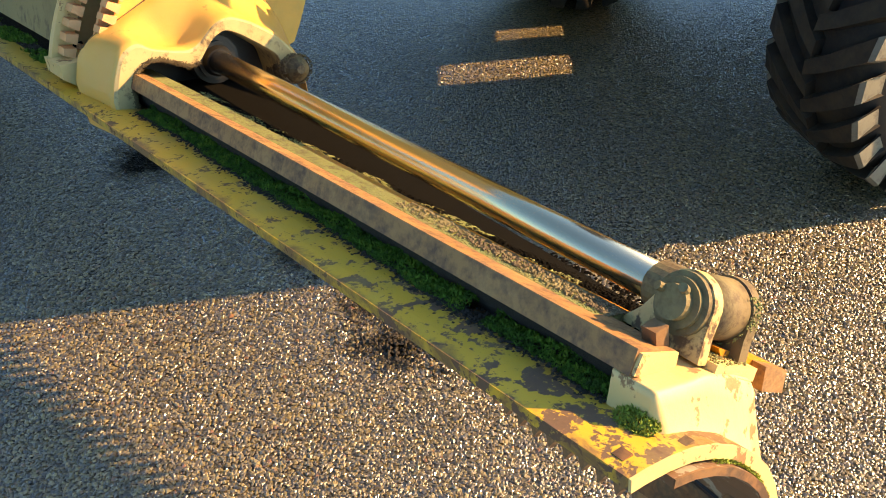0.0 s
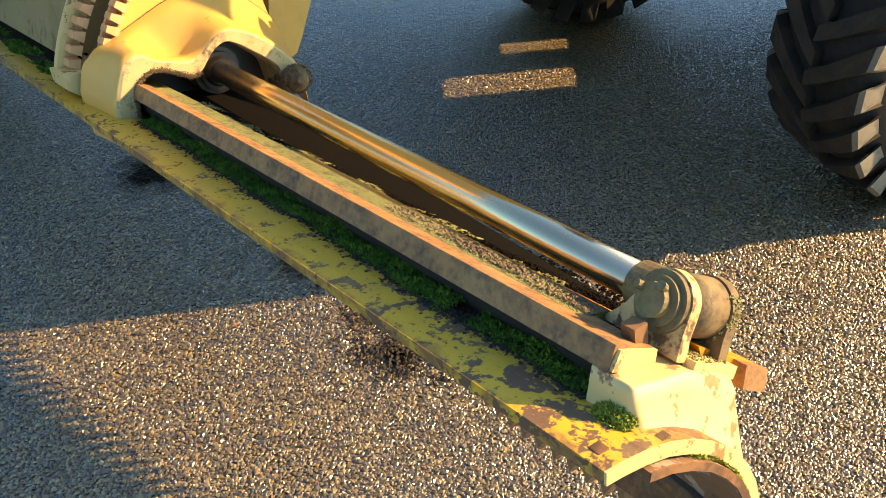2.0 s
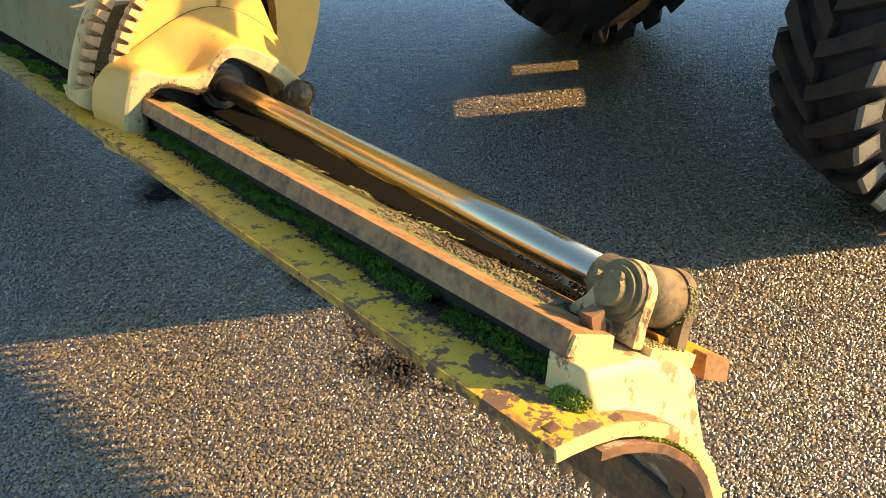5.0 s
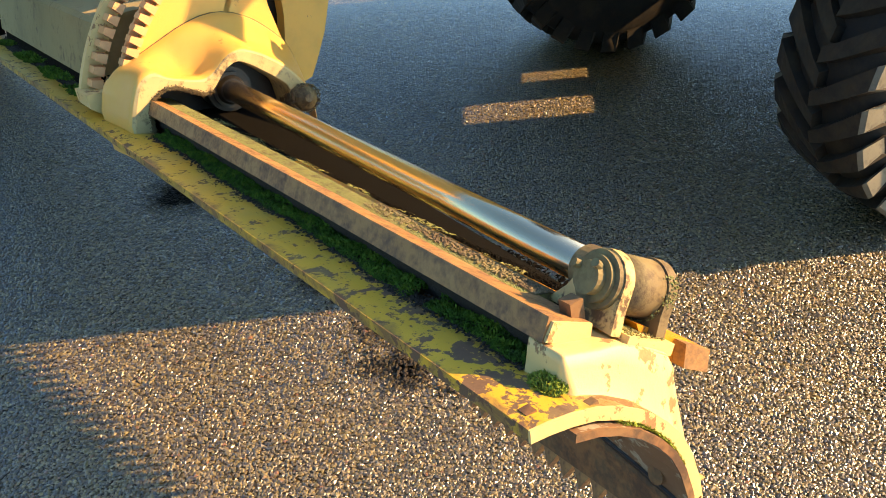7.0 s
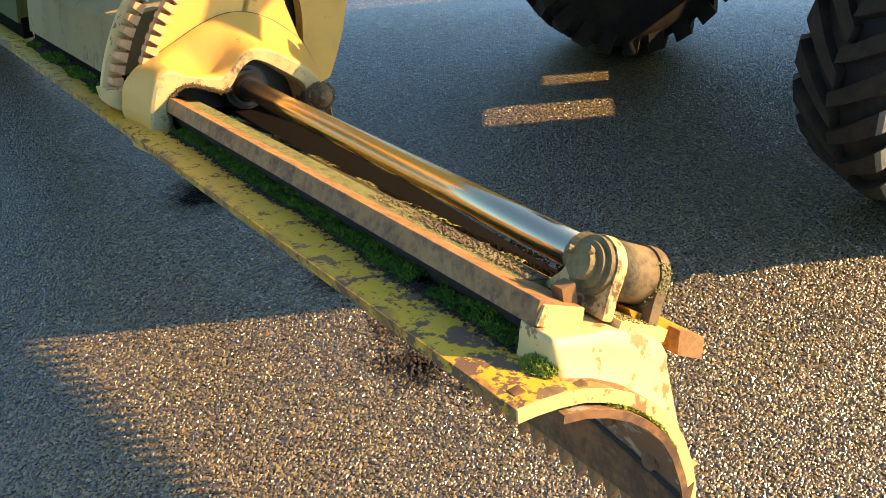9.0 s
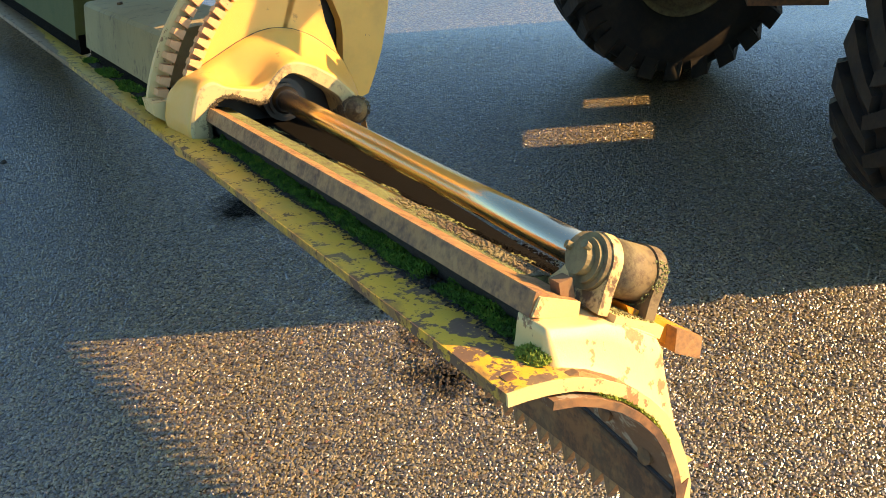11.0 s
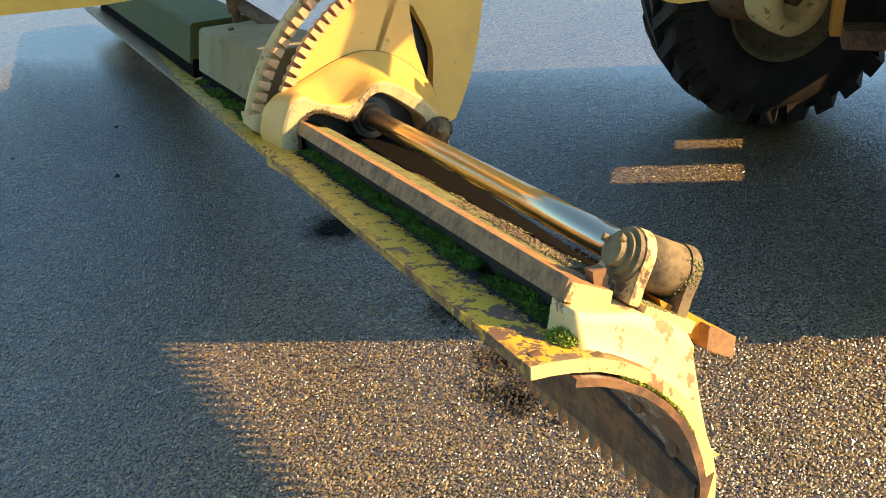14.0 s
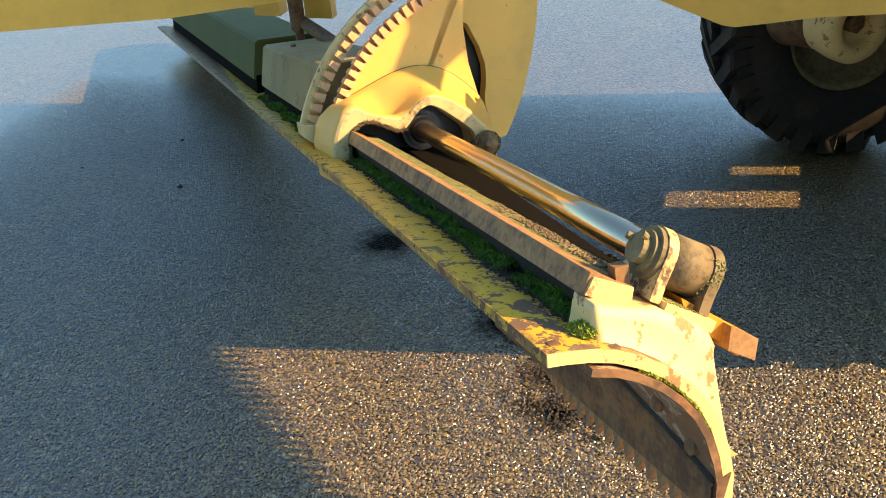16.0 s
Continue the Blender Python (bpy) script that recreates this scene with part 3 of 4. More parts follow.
def rim_teeth(center, r0, r1, x0, x1, a0, a1, n):
    for i in range(n):
        a = radians(a0 + (a1 - a0) * (i + 0.5) / n)
        h = radians(abs(a1 - a0) / n * 0.33)
        pts = [(center[0] + rr * math.cos(a + d), center[1] + rr * math.sin(a + d)) for rr, d in ((r0, -h * 1.2), (r0, h * 1.2), (r1, h * 0.75), (r1, -h * 0.75))]
        part("tooth", prism(lo(pts), x0, x1, 1, 0.0), ORANGE, carrier)


GC = (0.62, -0.27)
FACE = [(GC[0] + 0.69 * math.cos(radians(a)), GC[1] + 0.69 * math.sin(radians(a))) for a in np.linspace(155, 99, 30)]
part("front_sector", prism(lo(FACE + [(0.52, 0.5), (0.49, 0.26), (0.492, 0.14), (0.515, 0.01), (0.54, -0.1), (0.53, -0.2), (0.2, -0.12), (0.0, -0.06)]), 2.03, 2.06, 1, 0.004), GOLDEN, carrier, "sunlit yellow toothed sector plate")
part("front_rim", ring_arc(GC, 0.672, 0.716, 2.06, 2.075, 157, 99), ORANGE, carrier, "orange rim behind the teeth")
rim_teeth(GC, 0.685, 0.724, 2.012, 2.06, 154, 99, 19)
part("rear_sector", ring_arc(GC, 0.736, 0.792, 2.165, 2.195, 158.5, 94), YELLOW_PALE, carrier, "pale yellow rear sector ring")
rim_teeth(GC, 0.742, 0.776, 2.11, 2.165, 158, 94, 21)
part("sector_foot", prism(lo([(-0.128, 0.022), (-0.085, 0.018), (0.0, 0.01), (0.02, -0.05), (-0.1, -0.045), (-0.128, -0.02)]), 2.06, 2.2, 1, 0.006, segs=2), YELLOW_PALE, carrier, "cream foot below the toothed sectors")
part("drum_plate", prism(lo([(0.50, 0.6), (0.50, 0.31), (0.57, 0.26), (0.605, 0.17), (0.62, 0.1), (0.617, 0.05), (0.60, -0.03), (0.605, -0.14), (0.635, -0.19), (0.67, -0.182), (0.705, -0.128), (0.757, -0.035), (0.81, 0.1), (0.845, 0.22), (0.87, 0.35), (0.89, 0.6)]), 2.22, 2.28, 1, 0.006), YELLOW, carrier, "smooth yellow drum side plate")
part("upper_bracket", prism(lo([(-0.4, 0.75), (0.3, 0.62), (1.4, 0.62), (1.4, 1.7), (-0.4, 1.7)]), 2.3, 2.4, 1, 0.01), YELLOW, carrier, "yellow upper bracket plate")
# A black filler painted as the shade between the plates.
part("gap_shade", prism(lo([(0.45, 0.4), (0.45, -0.15), (0.64, -0.15), (0.66, 0.1), (0.62, 0.4)]), 2.3, 2.34, 1, 0.0), BLACK, carrier, "black block put in for the shade between the plates")
part("drain_lug", tube([(1.71 + 0.03 * k, -0.425 - 0.004 * k, -0.095 - 0.006 * k) for k in range(9)], [0.012, 0.034, 0.042, 0.034, 0.045, 0.038, 0.046, 0.04, 0.044], 14), GREASE, carrier, "dirty grease-caked lug")

# ---- rail covers further along ----
def cover(x0, x1, mat, label):
    e = thing("rail_cover", BLADE, label, "rail cover", "rail covers")
    part("shell", sag(prism(lo([(-0.048, 0.005), (-0.006, 0.188), (0.012, 0.2), (0.3, 0.19), (0.36, 0.04), (0.345, 0.04), (0.29, 0.178), (0.012, 0.188), (-0.036, 0.005)]), x0, x1, 8, 0.0)), mat, e)
    part("end_plate", sag(prism(lo([(-0.036, 0.0), (0.002, 0.186), (0.29, 0.18), (0.35, 0.03)]), x0 + 0.01, x0 + 0.02, 1, 0.0)), mat, e)
    part("base_flange", sag(prism(lo([(-0.045, -0.07), (0.0, -0.07), (0.0, 0.02), (-0.03, 0.02)]), x0, x1, 8, 0.0)), OIL, e, "near-black set-back foot of the cover")
    part("fixing_bolt", sag(hexagon((x1 - 0.35, -0.09, 0.196), 0.014, 0.012, "z")), RUST, e)
    return e


cover(2.24, 3.75, GREY, "grey-beige sheet metal cover over the blade rails")
cover(3.93, 6.8, GREEN, "green mossy sheet metal cover over the blade rails")

# ---- frame beam above the blade ----
beam = thing("frame_beam", Matrix.Identity(4), "yellow painted steel frame beam with a plate joint", "frame beam")
bm = bmesh.new()
quad = [(-2.5, 2.42, 1.32), (-2.3, 2.59, 1.30), (-1.81, 2.97, 1.25), (-1.42, 3.22, 1.255)]
lowv = [bm.verts.new(p) for p in quad] + [bm.verts.new((q[0] - 0.2, q[1] + 0.35, q[2] + 0.0)) for q in quad[::-1]]
topv = [bm.verts.new((v.co.x, v.co.y, v.co.z + 0.5)) for v in lowv]
for i in range(8):
    bm.faces.new((lowv[i], lowv[(i + 1) % 8], topv[(i + 1) % 8], topv[i]))
bm.faces.new(lowv)
bm.faces.new(topv[::-1])
part("beam_body", bm, YELLOW, beam)
part("hanger_plate", prism([(3.66, 1.2), (3.66, 1.06), (3.74, 1.06), (3.74, 1.6), (3.66, 1.6)], -1.82, -1.69, 1, 0.006), YELLOW, beam)
part("side_plate", prism([(4.16, 0.90), (4.22, 0.90), (4.22, 1.6), (4.16, 1.6)], -1.82, -1.67, 1, 0.006), YELLOW, beam)
part("lift_rod", bevel(tube([(-1.82, 4.07, 0.80), (-1.82, 4.07, 0.86), (-1.82, 4.07, 0.87), (-1.82, 4.07, 1.6)], [0.022, 0.022, 0.038, 0.038], 20), 0.003), RUST, beam, "dark brown lift rod")
part("link_bar", tube([(-1.82, 4.10, 0.905), (-1.40, 3.78, 0.84), (-1.0, 3.47, 0.78)], 0.032, 20), RUST, beam, "brown round link bar", True)

# ---- wheels ----
def wheel(m, label, shoulder):
    e = thing("grader_wheel", m, label, "wheel", "grader wheels")
    prof = [(0.3, -0.15), (0.33, -0.2), (0.42, -0.225), (0.52, -0.215), (0.575, -0.19), (0.59, -0.1), (0.593, 0), (0.59, 0.1), (0.575, 0.19), (0.52, 0.215), (0.42, 0.225), (0.33, 0.2), (0.3, 0.15)]
    bm = bmesh.new()
    n = 72
    rings = [[bm.verts.new((r * math.cos(2 * math.pi * k / n), y, r * math.sin(2 * math.pi * k / n))) for r, y in prof] for k in range(n)]
    for k in range(n):
        a, c = rings[k], rings[(k + 1) % n]
        for i in range(len(prof) - 1):
            bm.faces.new((a[i], a[i + 1], c[i + 1], c[i]))
    tyre = part("tyre", bm, RUBBER, e, "black chevron-lug tyre", True)
    lug = bmesh.new()
    rows = []
    for t in (0.0, 0.2, 0.4, 0.6, 0.8, 0.94, 1.0, 1.02):
        y = 0.012 - 0.245 * min(t, 1.0)
        ang = 0.30 * min(t, 1.0) ** 1.15
        half = 0.048 + 0.028 * min(t, 1.0)
        top = 0.637 - 0.02 * t - (0.012 if t >= 1 else 0) - (0.085 if t > 1.01 else 0)
        base = 0.583 - 0.015 * t - (0.06 if t > 0.99 else 0)
        rows.append([(rr * math.sin(ang + s * half * k), y + (0.012 if t > 1.01 else 0), rr * math.cos(ang + s * half * k)) for rr, s, k in ((min(base, top - 0.01), -1, 1.12), (top, -1, 0.95), (top, 1, 0.95), (min(base, top - 0.01), 1, 1.12))])
    vs = [[lug.verts.new(p) for p in r] for r in rows]
    for k, (a, c) in enumerate(zip(vs, vs[1:])):
        for i in range(3):
            f = lug.faces.new((a[i], a[i + 1], c[i + 1], c[i]))
            f.material_index = 1 if (k == len(vs) - 2 and i == 1) or k == len(vs) - 3 else 0
    lug.faces.new(vs[0])
    lug.faces.new(vs[-1][::-1]).material_index = 1
    first = part("lug", lug, RUBBER, tyre)
    first.data.materials.append(shoulder)
    mirror = bmesh.new()
    mirror.from_mesh(first.data)
    for v in mirror.verts:
        v.co.y = -v.co.y
    second = part("lug", mirror, RUBBER, tyre)
    second.data.materials.append(shoulder)
    N = 24
    for i in range(N):
        for src, shift in ((first, 0), (second, 0.5)):
            if i == 0 and shift == 0:
                continue
            ob = src if (i == 0) else new("lug", src.data)
            ob.parent = tyre
            ob.matrix_basis = Matrix.Rotation(2 * math.pi * (i + shift) / N, 4, "Y")
    for side in (-1, 1):
        bm = bmesh.new()
        rp = [(0.3, 0.16), (0.285, 0.17), (0.27, 0.12), (0.2, 0.06), (0.12, 0.05), (0.1, 0.1), (0.0, 0.1)]
        rings = [[bm.verts.new((r * math.cos(2 * math.pi * k / 48), side * y, r * math.sin(2 * math.pi * k / 48))) for r, y in rp[:-1]] for k in range(48)]
        for k in range(48):
            a, c = rings[k], rings[(k + 1) % 48]
            for i in range(len(rp) - 2):
                bm.faces.new((a[i], a[i + 1], c[i + 1], c[i]))
        bm.faces.new([r[-1] for r in rings])
        # Dark rim colour stands in for the shade inside the wheel.
        part("rim", bm, GREASE, e, "steel rim coloured dark for the shade inside the wheel", True)
    return e


AX, SIZE = math.degrees(math.atan2(-0.75, 0.66)), Matrix.Scale(1.05, 4)
far_wheel = wheel(pose(0.76, 5.08, 0.661, 0, 7, AX + 72) @ SIZE, "grader wheel with a dusty black lugged tyre and rusty rim", RUBBER)
near_wheel = wheel(pose(1.92, 3.49, 0.661, 0, 40, math.degrees(-1.13) + 90) @ Matrix.Scale(1.05, 4), "grader wheel with a worn black chevron tyre, standing on the asphalt", DUST_SUNLIT)

# ---- axle frame at the far wheel ----
axle = thing("axle_frame", Matrix.Identity(4), "yellow and rust-brown axle beam with a hub drum", "axle frame")
bm = bmesh.new()
side = [(-0.12, 1.24), (0.03, 1.16), (0.27, 1.066), (0.32, 1.06), (0.45, 1.078), (0.62, 1.105), (0.9, 1.125), (2.3, 1.19), (2.3, 1.7), (-0.12, 1.7)]
loops = [[bm.verts.new((x, y, z)) for x, z in side] for y in (3.64, 3.95)]
for k in range(len(side)):
    bm.faces.new((loops[0][k], loops[0][(k + 1) % len(side)], loops[1][(k + 1) % len(side)], loops[1][k]))
bm.faces.new(loops[0])
bm.faces.new(loops[1][::-1])
part("axle_beam", bevel(bm, 0.008), YELLOW, axle, "smooth yellow beam with a rusty lower edge")
# Unseen deck, block and back panel added to keep skylight off the ground.
bm = bmesh.new()
floor_plan = [(0.8, 2.97), (2.6, 3.28), (2.6, 5.4), (-0.2, 5.4), (-0.2, 3.7), (0.8, 3.7)]
loops = [[bm.verts.new((x, y, z)) for x, y in floor_plan] for z in (1.74, 1.82)]
for k in range(6):
    bm.faces.new((loops[0][k], loops[0][(k + 1) % 6], loops[1][(k + 1) % 6], loops[1][k]))
bm.faces.new(loops[0][::-1])
bm.faces.new(loops[1])
part("shade_deck", bm, RUST, axle)
part("sky_block", box(-0.2, 2.6, 3.98, 5.4, 1.824, 2.9, 0.04), YELLOW, axle, "unseen yellow block added to keep skylight off the ground")
part("shade_back_panel", box(-0.2, 2.6, 5.36, 5.4, 0.93, 1.74, 0.003), RUST, axle)
HUB, OUTW = Vector((0.79, 4.45, 0.85)), Vector((0.66, -0.75, 0)).normalized()
bm = bmesh.new()
steps = [(-0.12, 0.17), (-0.02, 0.185), (0.05, 0.185), (0.075, 0.17), (0.08, 0.14), (0.07, 0.11), (0.03, 0.10), (-0.02, 0.095)]
side_v = OUTW.cross(Vector((0, 0, 1)))
rings = [[bm.verts.new(HUB + OUTW * d + r * (math.cos(2 * math.pi * k / 48) * side_v + math.sin(2 * math.pi * k / 48) * Vector((0, 0, 1)))) for k in range(48)] for d, r in steps]
for a, c in zip(rings, rings[1:]):
    for k in range(48):
        bm.faces.new((a[k], a[(k + 1) % 48], c[(k + 1) % 48], c[k]))
bm.faces.new(rings[-1])
part("hub_drum", bm, YELLOW_PALE, axle, "cream-yellow hub drum with rust specks", True)
part("hub_nut", bevel(tube([HUB - OUTW * 0.02, HUB + OUTW * 0.04], 0.05, 6), 0.006), RUST, axle, "rusty hub nut")
part("axle_casing", bevel(tube([HUB - OUTW * 0.35, HUB - OUTW * 0.1], [0.2, 0.16], 32), 0.01), RUST, axle, "rust-brown axle casing", True)
part("steering_link", box(1.0, 1.34, 4.1, 4.22, 0.715, 0.80, 0.012), RUST, axle, "rusty steering link")
part("knuckle", box(0.955, 1.0, 4.2, 4.30, 0.74, 1.1, 0.015), AMBER, axle, "orange-brown steering knuckle")

# ---- unseen wall added to shade the yard, open where sun patches fall ----
wall = thing("shade_wall", Matrix.Identity(4), "dark unseen wall added to shade the yard, with gaps for sun patches", "wall", kind="structure")
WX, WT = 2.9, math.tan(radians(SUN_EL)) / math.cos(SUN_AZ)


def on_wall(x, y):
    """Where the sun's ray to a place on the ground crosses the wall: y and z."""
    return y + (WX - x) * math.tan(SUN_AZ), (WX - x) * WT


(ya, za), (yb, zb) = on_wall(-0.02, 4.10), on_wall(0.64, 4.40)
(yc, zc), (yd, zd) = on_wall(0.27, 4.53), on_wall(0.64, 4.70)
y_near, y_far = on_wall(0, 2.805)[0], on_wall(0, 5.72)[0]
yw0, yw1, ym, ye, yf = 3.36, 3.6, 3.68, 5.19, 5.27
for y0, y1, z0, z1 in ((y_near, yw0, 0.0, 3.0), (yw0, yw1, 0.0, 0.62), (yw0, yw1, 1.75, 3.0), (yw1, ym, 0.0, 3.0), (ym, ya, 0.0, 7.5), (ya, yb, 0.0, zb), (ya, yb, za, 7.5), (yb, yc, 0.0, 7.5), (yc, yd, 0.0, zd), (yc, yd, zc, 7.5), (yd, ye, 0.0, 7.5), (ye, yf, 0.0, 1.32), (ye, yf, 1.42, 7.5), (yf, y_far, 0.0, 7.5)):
    part("panel", box(WX, WX + 0.03, y0, y1, z0, z1, 0.0), SCREEN, wall)


# Unseen piece added here; its outline casts the shade on the sector plate.
part("sector_shade", prism([(3.27, 3.27), (3.42, 3.31), (3.50, 3.33), (3.50, 2.98), (3.54, 2.98), (3.54, 3.72), (3.46, 3.72), (3.43, 3.52)], WX + 0.035, WX + 0.065), SCREEN, wall, "dark unseen piece added to shade the sector plate and housing")


# ---- unseen toothed plate added overhead to cast a jagged shadow on the yard ----
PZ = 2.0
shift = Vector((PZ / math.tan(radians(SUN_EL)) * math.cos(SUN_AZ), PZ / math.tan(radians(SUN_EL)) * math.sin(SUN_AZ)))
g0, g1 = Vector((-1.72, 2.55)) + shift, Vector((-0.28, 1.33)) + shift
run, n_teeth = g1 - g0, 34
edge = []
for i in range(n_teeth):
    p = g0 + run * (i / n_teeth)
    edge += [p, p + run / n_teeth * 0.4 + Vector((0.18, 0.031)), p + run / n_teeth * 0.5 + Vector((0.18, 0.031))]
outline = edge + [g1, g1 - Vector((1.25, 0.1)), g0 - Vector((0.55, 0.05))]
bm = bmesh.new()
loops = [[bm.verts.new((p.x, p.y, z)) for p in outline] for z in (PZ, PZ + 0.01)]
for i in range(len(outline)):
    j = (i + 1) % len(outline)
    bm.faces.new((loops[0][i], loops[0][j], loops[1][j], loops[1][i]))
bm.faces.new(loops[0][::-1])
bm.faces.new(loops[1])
upper = thing("shadow_plate", Matrix.Identity(4), "unseen toothed plate added to cast a jagged shadow on the yard", "toothed plate")
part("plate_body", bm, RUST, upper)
part("arm", tube([(1.15, 3.1, 2.03), (2.92, 3.42, 2.03)], 0.02, 12), RUST, upper, "thin arm added to hold the shadow plate")

# ---- moss, soil and small debris ----
rng = np.random.default_rng(7)


def joined(name, verts, faces, mat, label, category, matrix=None):
    me = bpy.data.meshes.new(name)
    me.from_pydata(verts.tolist(), [], faces.tolist())
    me.materials.append(mat)
    ob = new(name, me)
    if matrix is not None:
        ob.matrix_basis = matrix
    return tagged(ob, label, category, kind="stuff")


def leaves(points, size, spread=1.0):
    """Small crossed blades, three-cornered, at the points."""
    n = len(points)
    d = rng.normal(size=(n, 3)) * spread
    d[:, 2] = np.abs(d[:, 2]) + 0.5
    d /= np.linalg.norm(d, axis=1, keepdims=True)
    side = np.cross(d, rng.normal(size=(n, 3)))
    side /= np.linalg.norm(side, axis=1, keepdims=True)
    k = size * rng.uniform(0.5, 1.3, (n, 1))
    v = np.stack([points - side * k * 0.3, points + side * k * 0.3, points + d * k], 1).reshape(-1, 3)
    return v, np.arange(3 * n).reshape(-1, 3)


def clods(points, size, flat=0.6, bottom=True):
    """Angular little lumps: eight faces each, uneven."""
    n = len(points)
    base = np.array([(1, 0, 0), (0, 1, 0), (-1, 0, 0), (0, -1, 0), (0, 0, 1), (0, 0, -1)], float)
    turn = rng.uniform(0, 2 * np.pi, n)
    k = size * rng.uniform(0.55, 1.25, n)
    v = base[None] * rng.uniform(0.65, 1.25, (n, 6, 3)) + rng.normal(size=(n, 6, 3)) * 0.16
    v[:, :, 2] *= flat
    c, s_ = np.cos(turn)[:, None], np.sin(turn)[:, None]
    x, y = v[:, :, 0] * c - v[:, :, 1] * s_, v[:, :, 0] * s_ + v[:, :, 1] * c
    v = np.stack([x, y, v[:, :, 2]], 2) * k[:, None, None] + points[:, None]
    f = np.array([(0, 1, 4), (1, 2, 4), (2, 3, 4), (3, 0, 4), (1, 0, 5), (2, 1, 5), (3, 2, 5), (0, 3, 5)])[:8 if bottom else 4]
    return v.reshape(-1, 3), (f[None] + 6 * np.arange(n)[:, None, None]).reshape(-1, 3)


def wavy(x, f, seed):
    return np.sin(x * f + seed) * 0.5 + np.sin(x * f * 2.3 + seed * 3) * 0.3 + np.sin(x * f * 5.1 + seed * 7) * 0.2


n = 34000
x = rng.uniform(0.03, 1.74, n)
w = rng.uniform(-0.05, 0.005, n) + 0.010 * wavy(x, 9, 1)
lump = 0.6 + 0.4 * wavy(x + 3 * w, 31, 4)
h = -0.072 - 0.30 * np.clip(w + 0.04, 0, 1) + (0.010 + 0.022 * np.clip((w + 0.05) / 0.03, 0, 1)) * lump * rng.uniform(0.55, 1, n)
keep = (wavy(x, 6, 2) > -0.75)
pts = np.stack([x, -w, h], 1)[keep]
v, f = leaves(pts, 0.0062)
joined("moss", v, f, MOSS, "dark green moss growing under the rail", "moss", BLADE)
n = 5000
x = rng.uniform(0.03, 1.75, n)
w = -0.036 + rng.normal(size=n) * 0.014 + 0.012 * wavy(x, 9, 1)
v, f = clods(np.stack([x, -w, -0.071 - 0.2 * (w + 0.036) + 0.004 * rng.uniform(0, 1, n)], 1), 0.0042)
joined("soil_crumbs", v, f, SOIL, "dark soil crumbs along the moss", "soil", BLADE)
n = 9000
x = rng.uniform(2.2, 3.85, n)
w = rng.uniform(-0.08, -0.02, n) + 0.014 * wavy(x, 7, 5)
v, f = clods(np.stack([x, -w, -0.066 + 0.4 * (w + 0.08) * rng.uniform(0.4, 1, n)], 1), 0.008)
joined("soil_crumbs", v, f, SOIL, "dark dirt heaped along the rail covers", "soil", BLADE)
n = 9000
x = rng.uniform(2.2, 3.85, n)
w = rng.uniform(-0.085, -0.02, n) + 0.014 * wavy(x, 7, 5)
keep = wavy(x + 4 * w, 14, 3) > 0.05
v, f = leaves(np.stack([x, -w, -0.058 + 0.5 * (w + 0.085) * rng.uniform(0.4, 1, n)], 1)[keep], 0.013)
joined("moss", v, f, MOSS, "green moss tufts along the rail covers", "moss", BLADE)
n = 900
r, a = 0.03 * np.sqrt(rng.uniform(0, 1, n)), rng.uniform(0, 2 * np.pi, n)
v, f = leaves(np.stack([-0.03 + 1.2 * r * np.cos(a), 0.052 + 0.8 * r * np.sin(a), -0.062 + 0.014 * (1 - (r / 0.03) ** 2) * rng.uniform(0.5, 1, n)], 1), 0.007)
joined("moss_cushion", v, f, CUSHION, "round olive moss cushion beside the bolt", "moss", BLADE)
n = 800
k = rng.integers(4, 8, n)
t = rng.uniform(0, 1, n)
lin = np.array(offset(OUT, 0.023))
p = lin[k] * (1 - t[:, None]) + lin[k + 1] * t[:, None]
v, f = leaves(np.stack([-0.116 + rng.uniform(0, 0.015, n), -p[:, 0], p[:, 1] + rng.uniform(-0.002, 0.004, n)], 1), 0.0045)
joined("moss", v, f, CUSHION, "thin line of moss between plate and liner", "moss", BLADE)
n = 16000
x = rng.uniform(0.3, 1.78, n)
w = 0.085 + 0.085 * rng.uniform(0, 1, n) ** 1.3 + 0.02 * wavy(x, 13, 6)
keep = wavy(x + 2 * w, 23, 5) > -0.35 + 5 * (w - 0.10)
v, f = clods(np.stack([x, -w, np.interp(w, [0.06, 0.08, 0.14, 0.165, 0.21], [-0.03, -0.05, -0.085, -0.094, -0.123]) + 0.002], 1)[keep], 0.0034)
joined("grit", v, f, LICHEN, "pale mossy dirt lying in the trough below the rod", "grit", BLADE)
n = 9000
x = rng.uniform(0.12, 1.74, n)
w = 0.026 + 0.058 * rng.uniform(0, 1, n) ** 0.8 + 0.004 * wavy(x, 11, 2)
top = np.interp(w, [0.022, 0.05, 0.078, 0.09], [-0.010, -0.018, -0.026, -0.05])
v, f = clods(np.stack([x, -w, top + 0.0005], 1), 0.0017)
joined("grit", v, f, LICHEN, "mossy grit and dirt on the back strip", "grit", BLADE)
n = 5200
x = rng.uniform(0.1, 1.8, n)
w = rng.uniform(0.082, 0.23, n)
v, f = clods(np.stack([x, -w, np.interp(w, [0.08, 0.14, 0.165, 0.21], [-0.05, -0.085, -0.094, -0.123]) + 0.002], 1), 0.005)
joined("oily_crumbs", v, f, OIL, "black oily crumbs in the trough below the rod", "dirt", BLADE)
n = 1500
x = 0.12 + 0.55 * rng.uniform(0, 1, n) ** 1.6
w = rng.uniform(0.05, 0.125, n)
top = np.interp(w, [0.05, 0.078, 0.125], [-0.018, -0.026, -0.07])
v, f = clods(np.stack([x, -w, top + 0.003], 1), 0.0042)
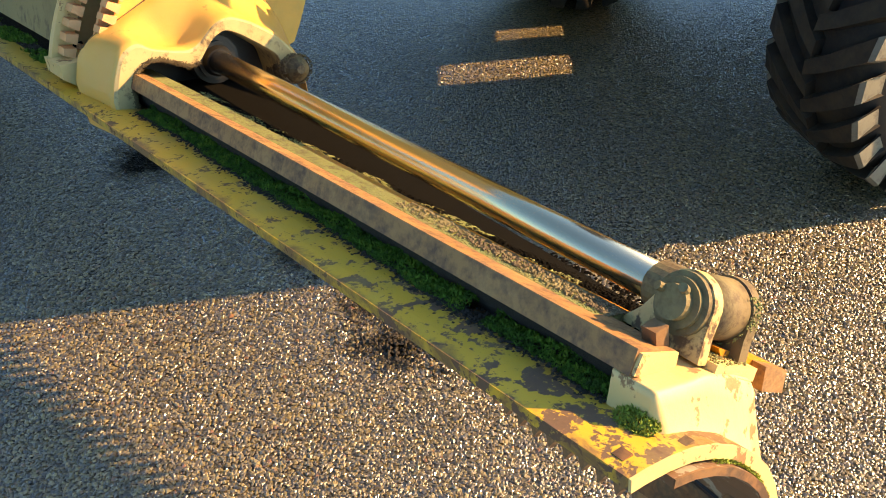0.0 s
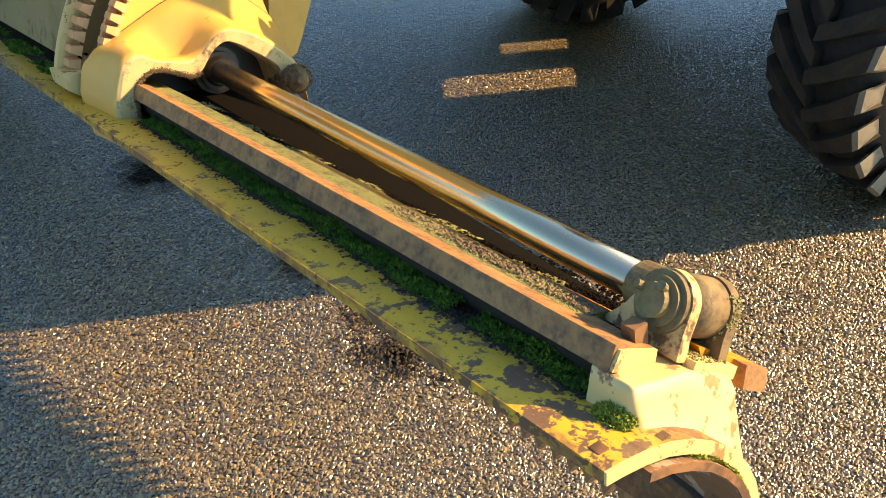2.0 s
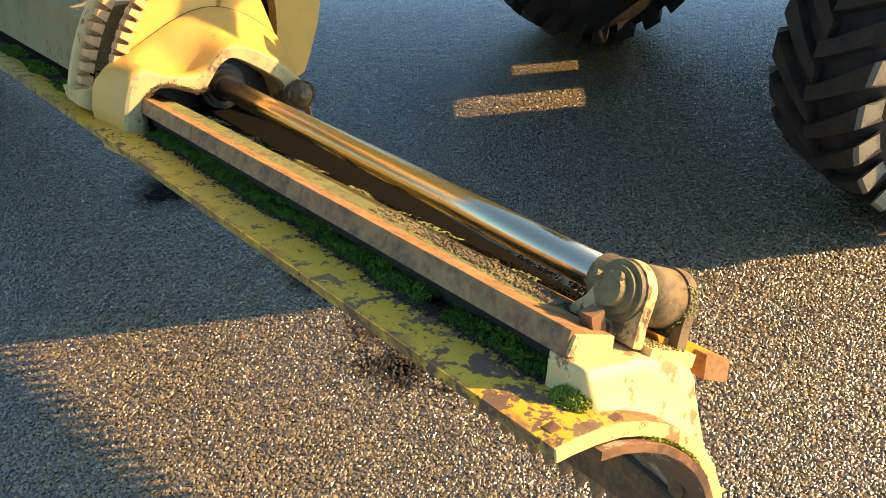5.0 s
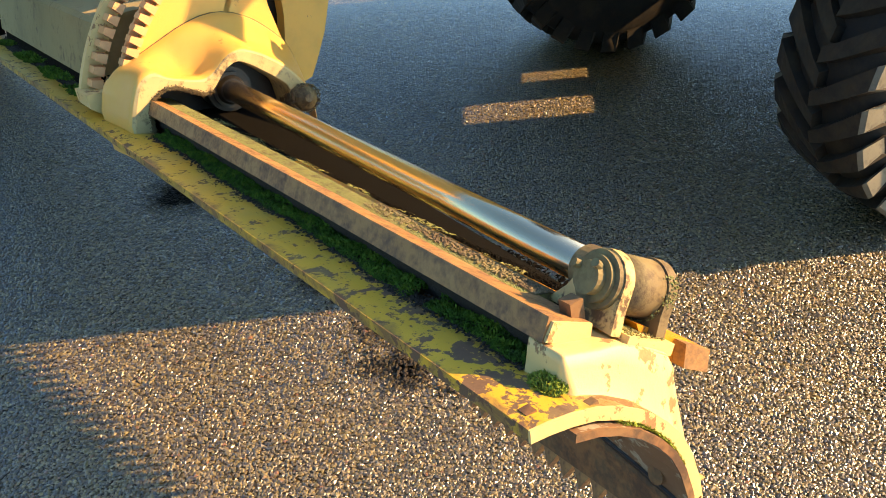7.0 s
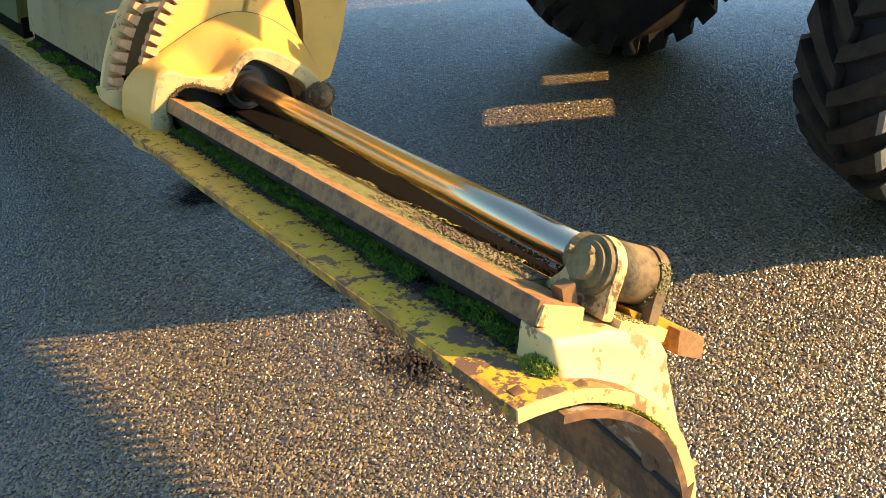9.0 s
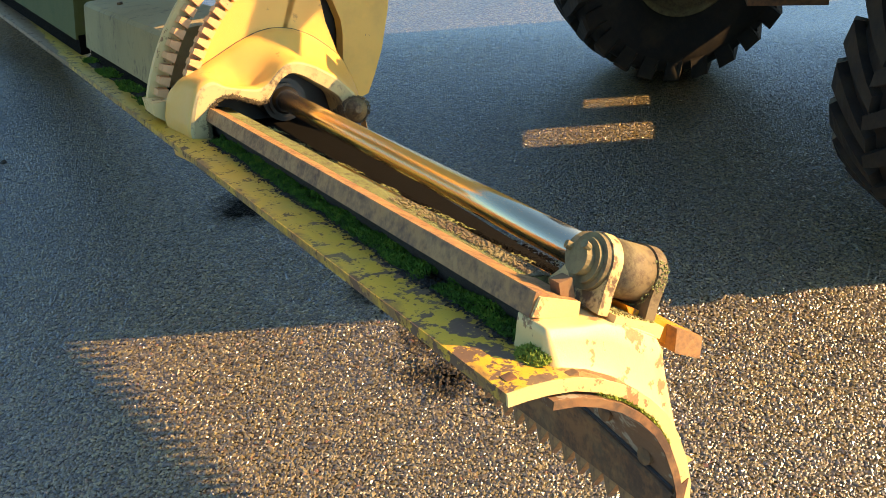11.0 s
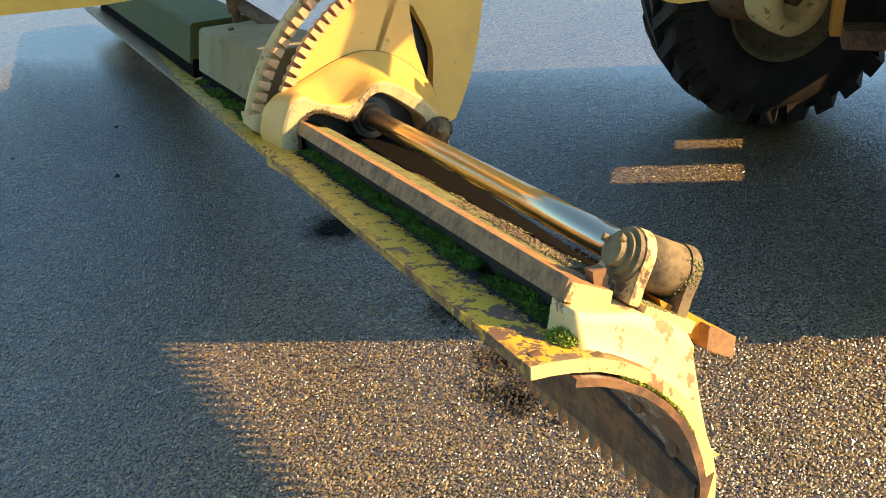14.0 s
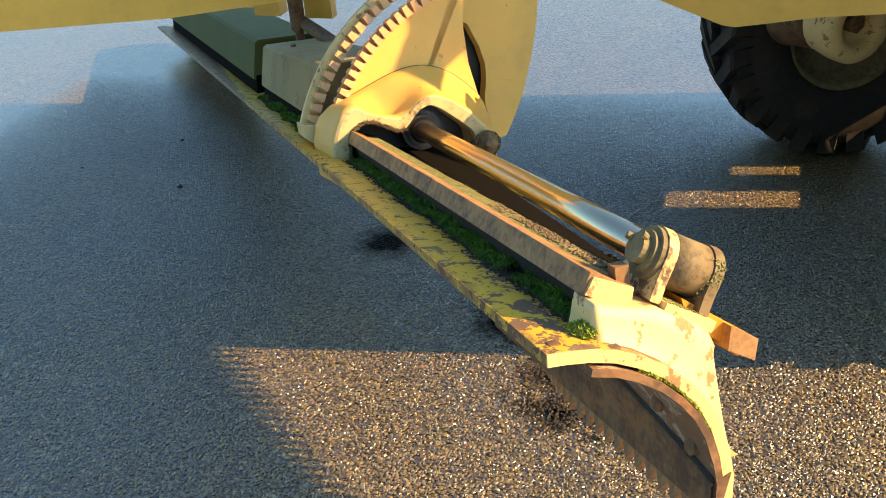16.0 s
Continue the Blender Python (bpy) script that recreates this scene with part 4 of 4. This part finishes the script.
joined("dried_leaves", v, f, GREASE, "brown dried dirt flakes beside the clevis", "dirt", BLADE)

n = 900
p = np.stack([rng.uniform(-0.066, 0.095, n), rng.uniform(-0.062, 0.034, n), np.full(n, -0.0605)], 1)
p = p[rng.uniform(0, 1, n) < 0.35 + 0.65 * (np.abs(p[:, 0]) < 0.045)]
v, f = clods(p, 0.0026, 0.8)
joined("caked_dirt", v, f, LICHEN, "pale crusty dirt caked below the rod eye", "dirt", BLADE @ TILT)
n = 320
a, y = rng.uniform(2.4, 5.6, n), rng.uniform(-0.06, -0.03, n)
p = np.stack([0.051 * np.cos(a), y, 0.051 * np.sin(a)], 1)
p = p[(np.abs(y + 0.05) < 0.012) | (rng.uniform(0, 1, n) < 0.4)]
v, f = clods(p, 0.0021, 0.9)
joined("caked_dirt", v, f, LICHEN, "dry mossy dirt caked round the clevis lug", "dirt", BLADE @ TILT)

# crust round the opening of the housing and on the lug beside it
n = 2600
k = rng.integers(2, 34, n)
p = hole[k] * 0.96 + front[k] * 0.04 + rng.normal(size=(n, 2)) * (0.004, 0.003)
v, f = clods(np.stack([1.788 + rng.uniform(-0.004, 0.006, n), -p[:, 0], p[:, 1]], 1), 0.0022, 0.9)
joined("caked_dirt", v, f, GREASE, "dry dirt crust round the opening of the housing", "dirt", BLADE)
n = 1300
x, a = rng.uniform(1.73, 1.95, n), rng.uniform(0, 2 * np.pi, n)
t = (x - 1.71) / 0.03
p = np.stack([x, -0.425 - 0.004 * t + 0.043 * np.cos(a), -0.095 - 0.006 * t + 0.043 * np.sin(a)], 1)
v, f = clods(p, 0.0032, 0.9)
joined("caked_dirt", v, f, GREASE, "lumpy dirt caked on the lug beside the housing", "dirt", BLADE)

# dirt dropped on the yard
n = 260
c = np.array([(-0.2, 2.44), (-0.07, 2.4), (0.07, 2.37)])[rng.integers(0, 3, n)]
p = c + rng.normal(size=(n, 2)) * (0.085, 0.05)
v, f = clods(np.c_[p, np.full(n, 0.009)], 0.009, 0.7)
joined("dirt_crumbs", v, f, SOIL, "black dirt crumbs dropped on the asphalt", "dirt")
n = 260
c = np.array([(-0.53, 2.97), (-0.44, 2.88), (-0.25, 2.65)])[rng.integers(0, 3, n)]
p = c + rng.normal(size=(n, 2)) * (0.06, 0.05)
v, f = clods(np.c_[p, np.full(n, 0.007)], 0.009, 0.5)
joined("dirt_crumbs", v, f, SOIL, "wet black dirt fallen beside the blade", "dirt")
for x, y, r in ((-2.6, 3.89, 0.02), (-3.35, 4.03, 0.022), (-2.95, 4.5, 0.015), (-2.2, 4.6, 0.013), (-1.7, 4.9, 0.014)):
    v, f = clods(np.array([(x, y, 0.012)]), r)
    st = joined("stone", v, f, SOIL, "small dark stone lying on the asphalt", "stone")
    st["kind"] = "thing"
    st["group"] = "loose stones"

# stone chips bedded in the asphalt
step = 0.0088
gx, gy = np.meshgrid(np.arange(-4.7, 2.3, step), np.arange(1.25, 5.9, step))
p = np.stack([gx.ravel(), gy.ravel()], 1) + rng.normal(size=(gx.size, 2)) * step * 0.33
inner = np.clip(np.minimum.reduce([(p[:, 0] + 4.7) / 1.5, (2.3 - p[:, 0]) / 0.3, (5.9 - p[:, 1]) / 1.6, (p[:, 0] * 1.1 + p[:, 1] + 1.1) / 0.3]), 0, 1)
p, inner = p[inner > 0], inner[inner > 0]
v, f = clods(np.c_[p, rng.uniform(-0.0004, 0.0052, len(p))], 0.0077, 0.38, False)
low = np.repeat(inner, 6)
v[:, 2] = v[:, 2] * low - 0.0012 * (1 - low)
joined("stone_chips", v, f, STONE, "tan and grey stone chips bedded in asphalt", "stone chips")
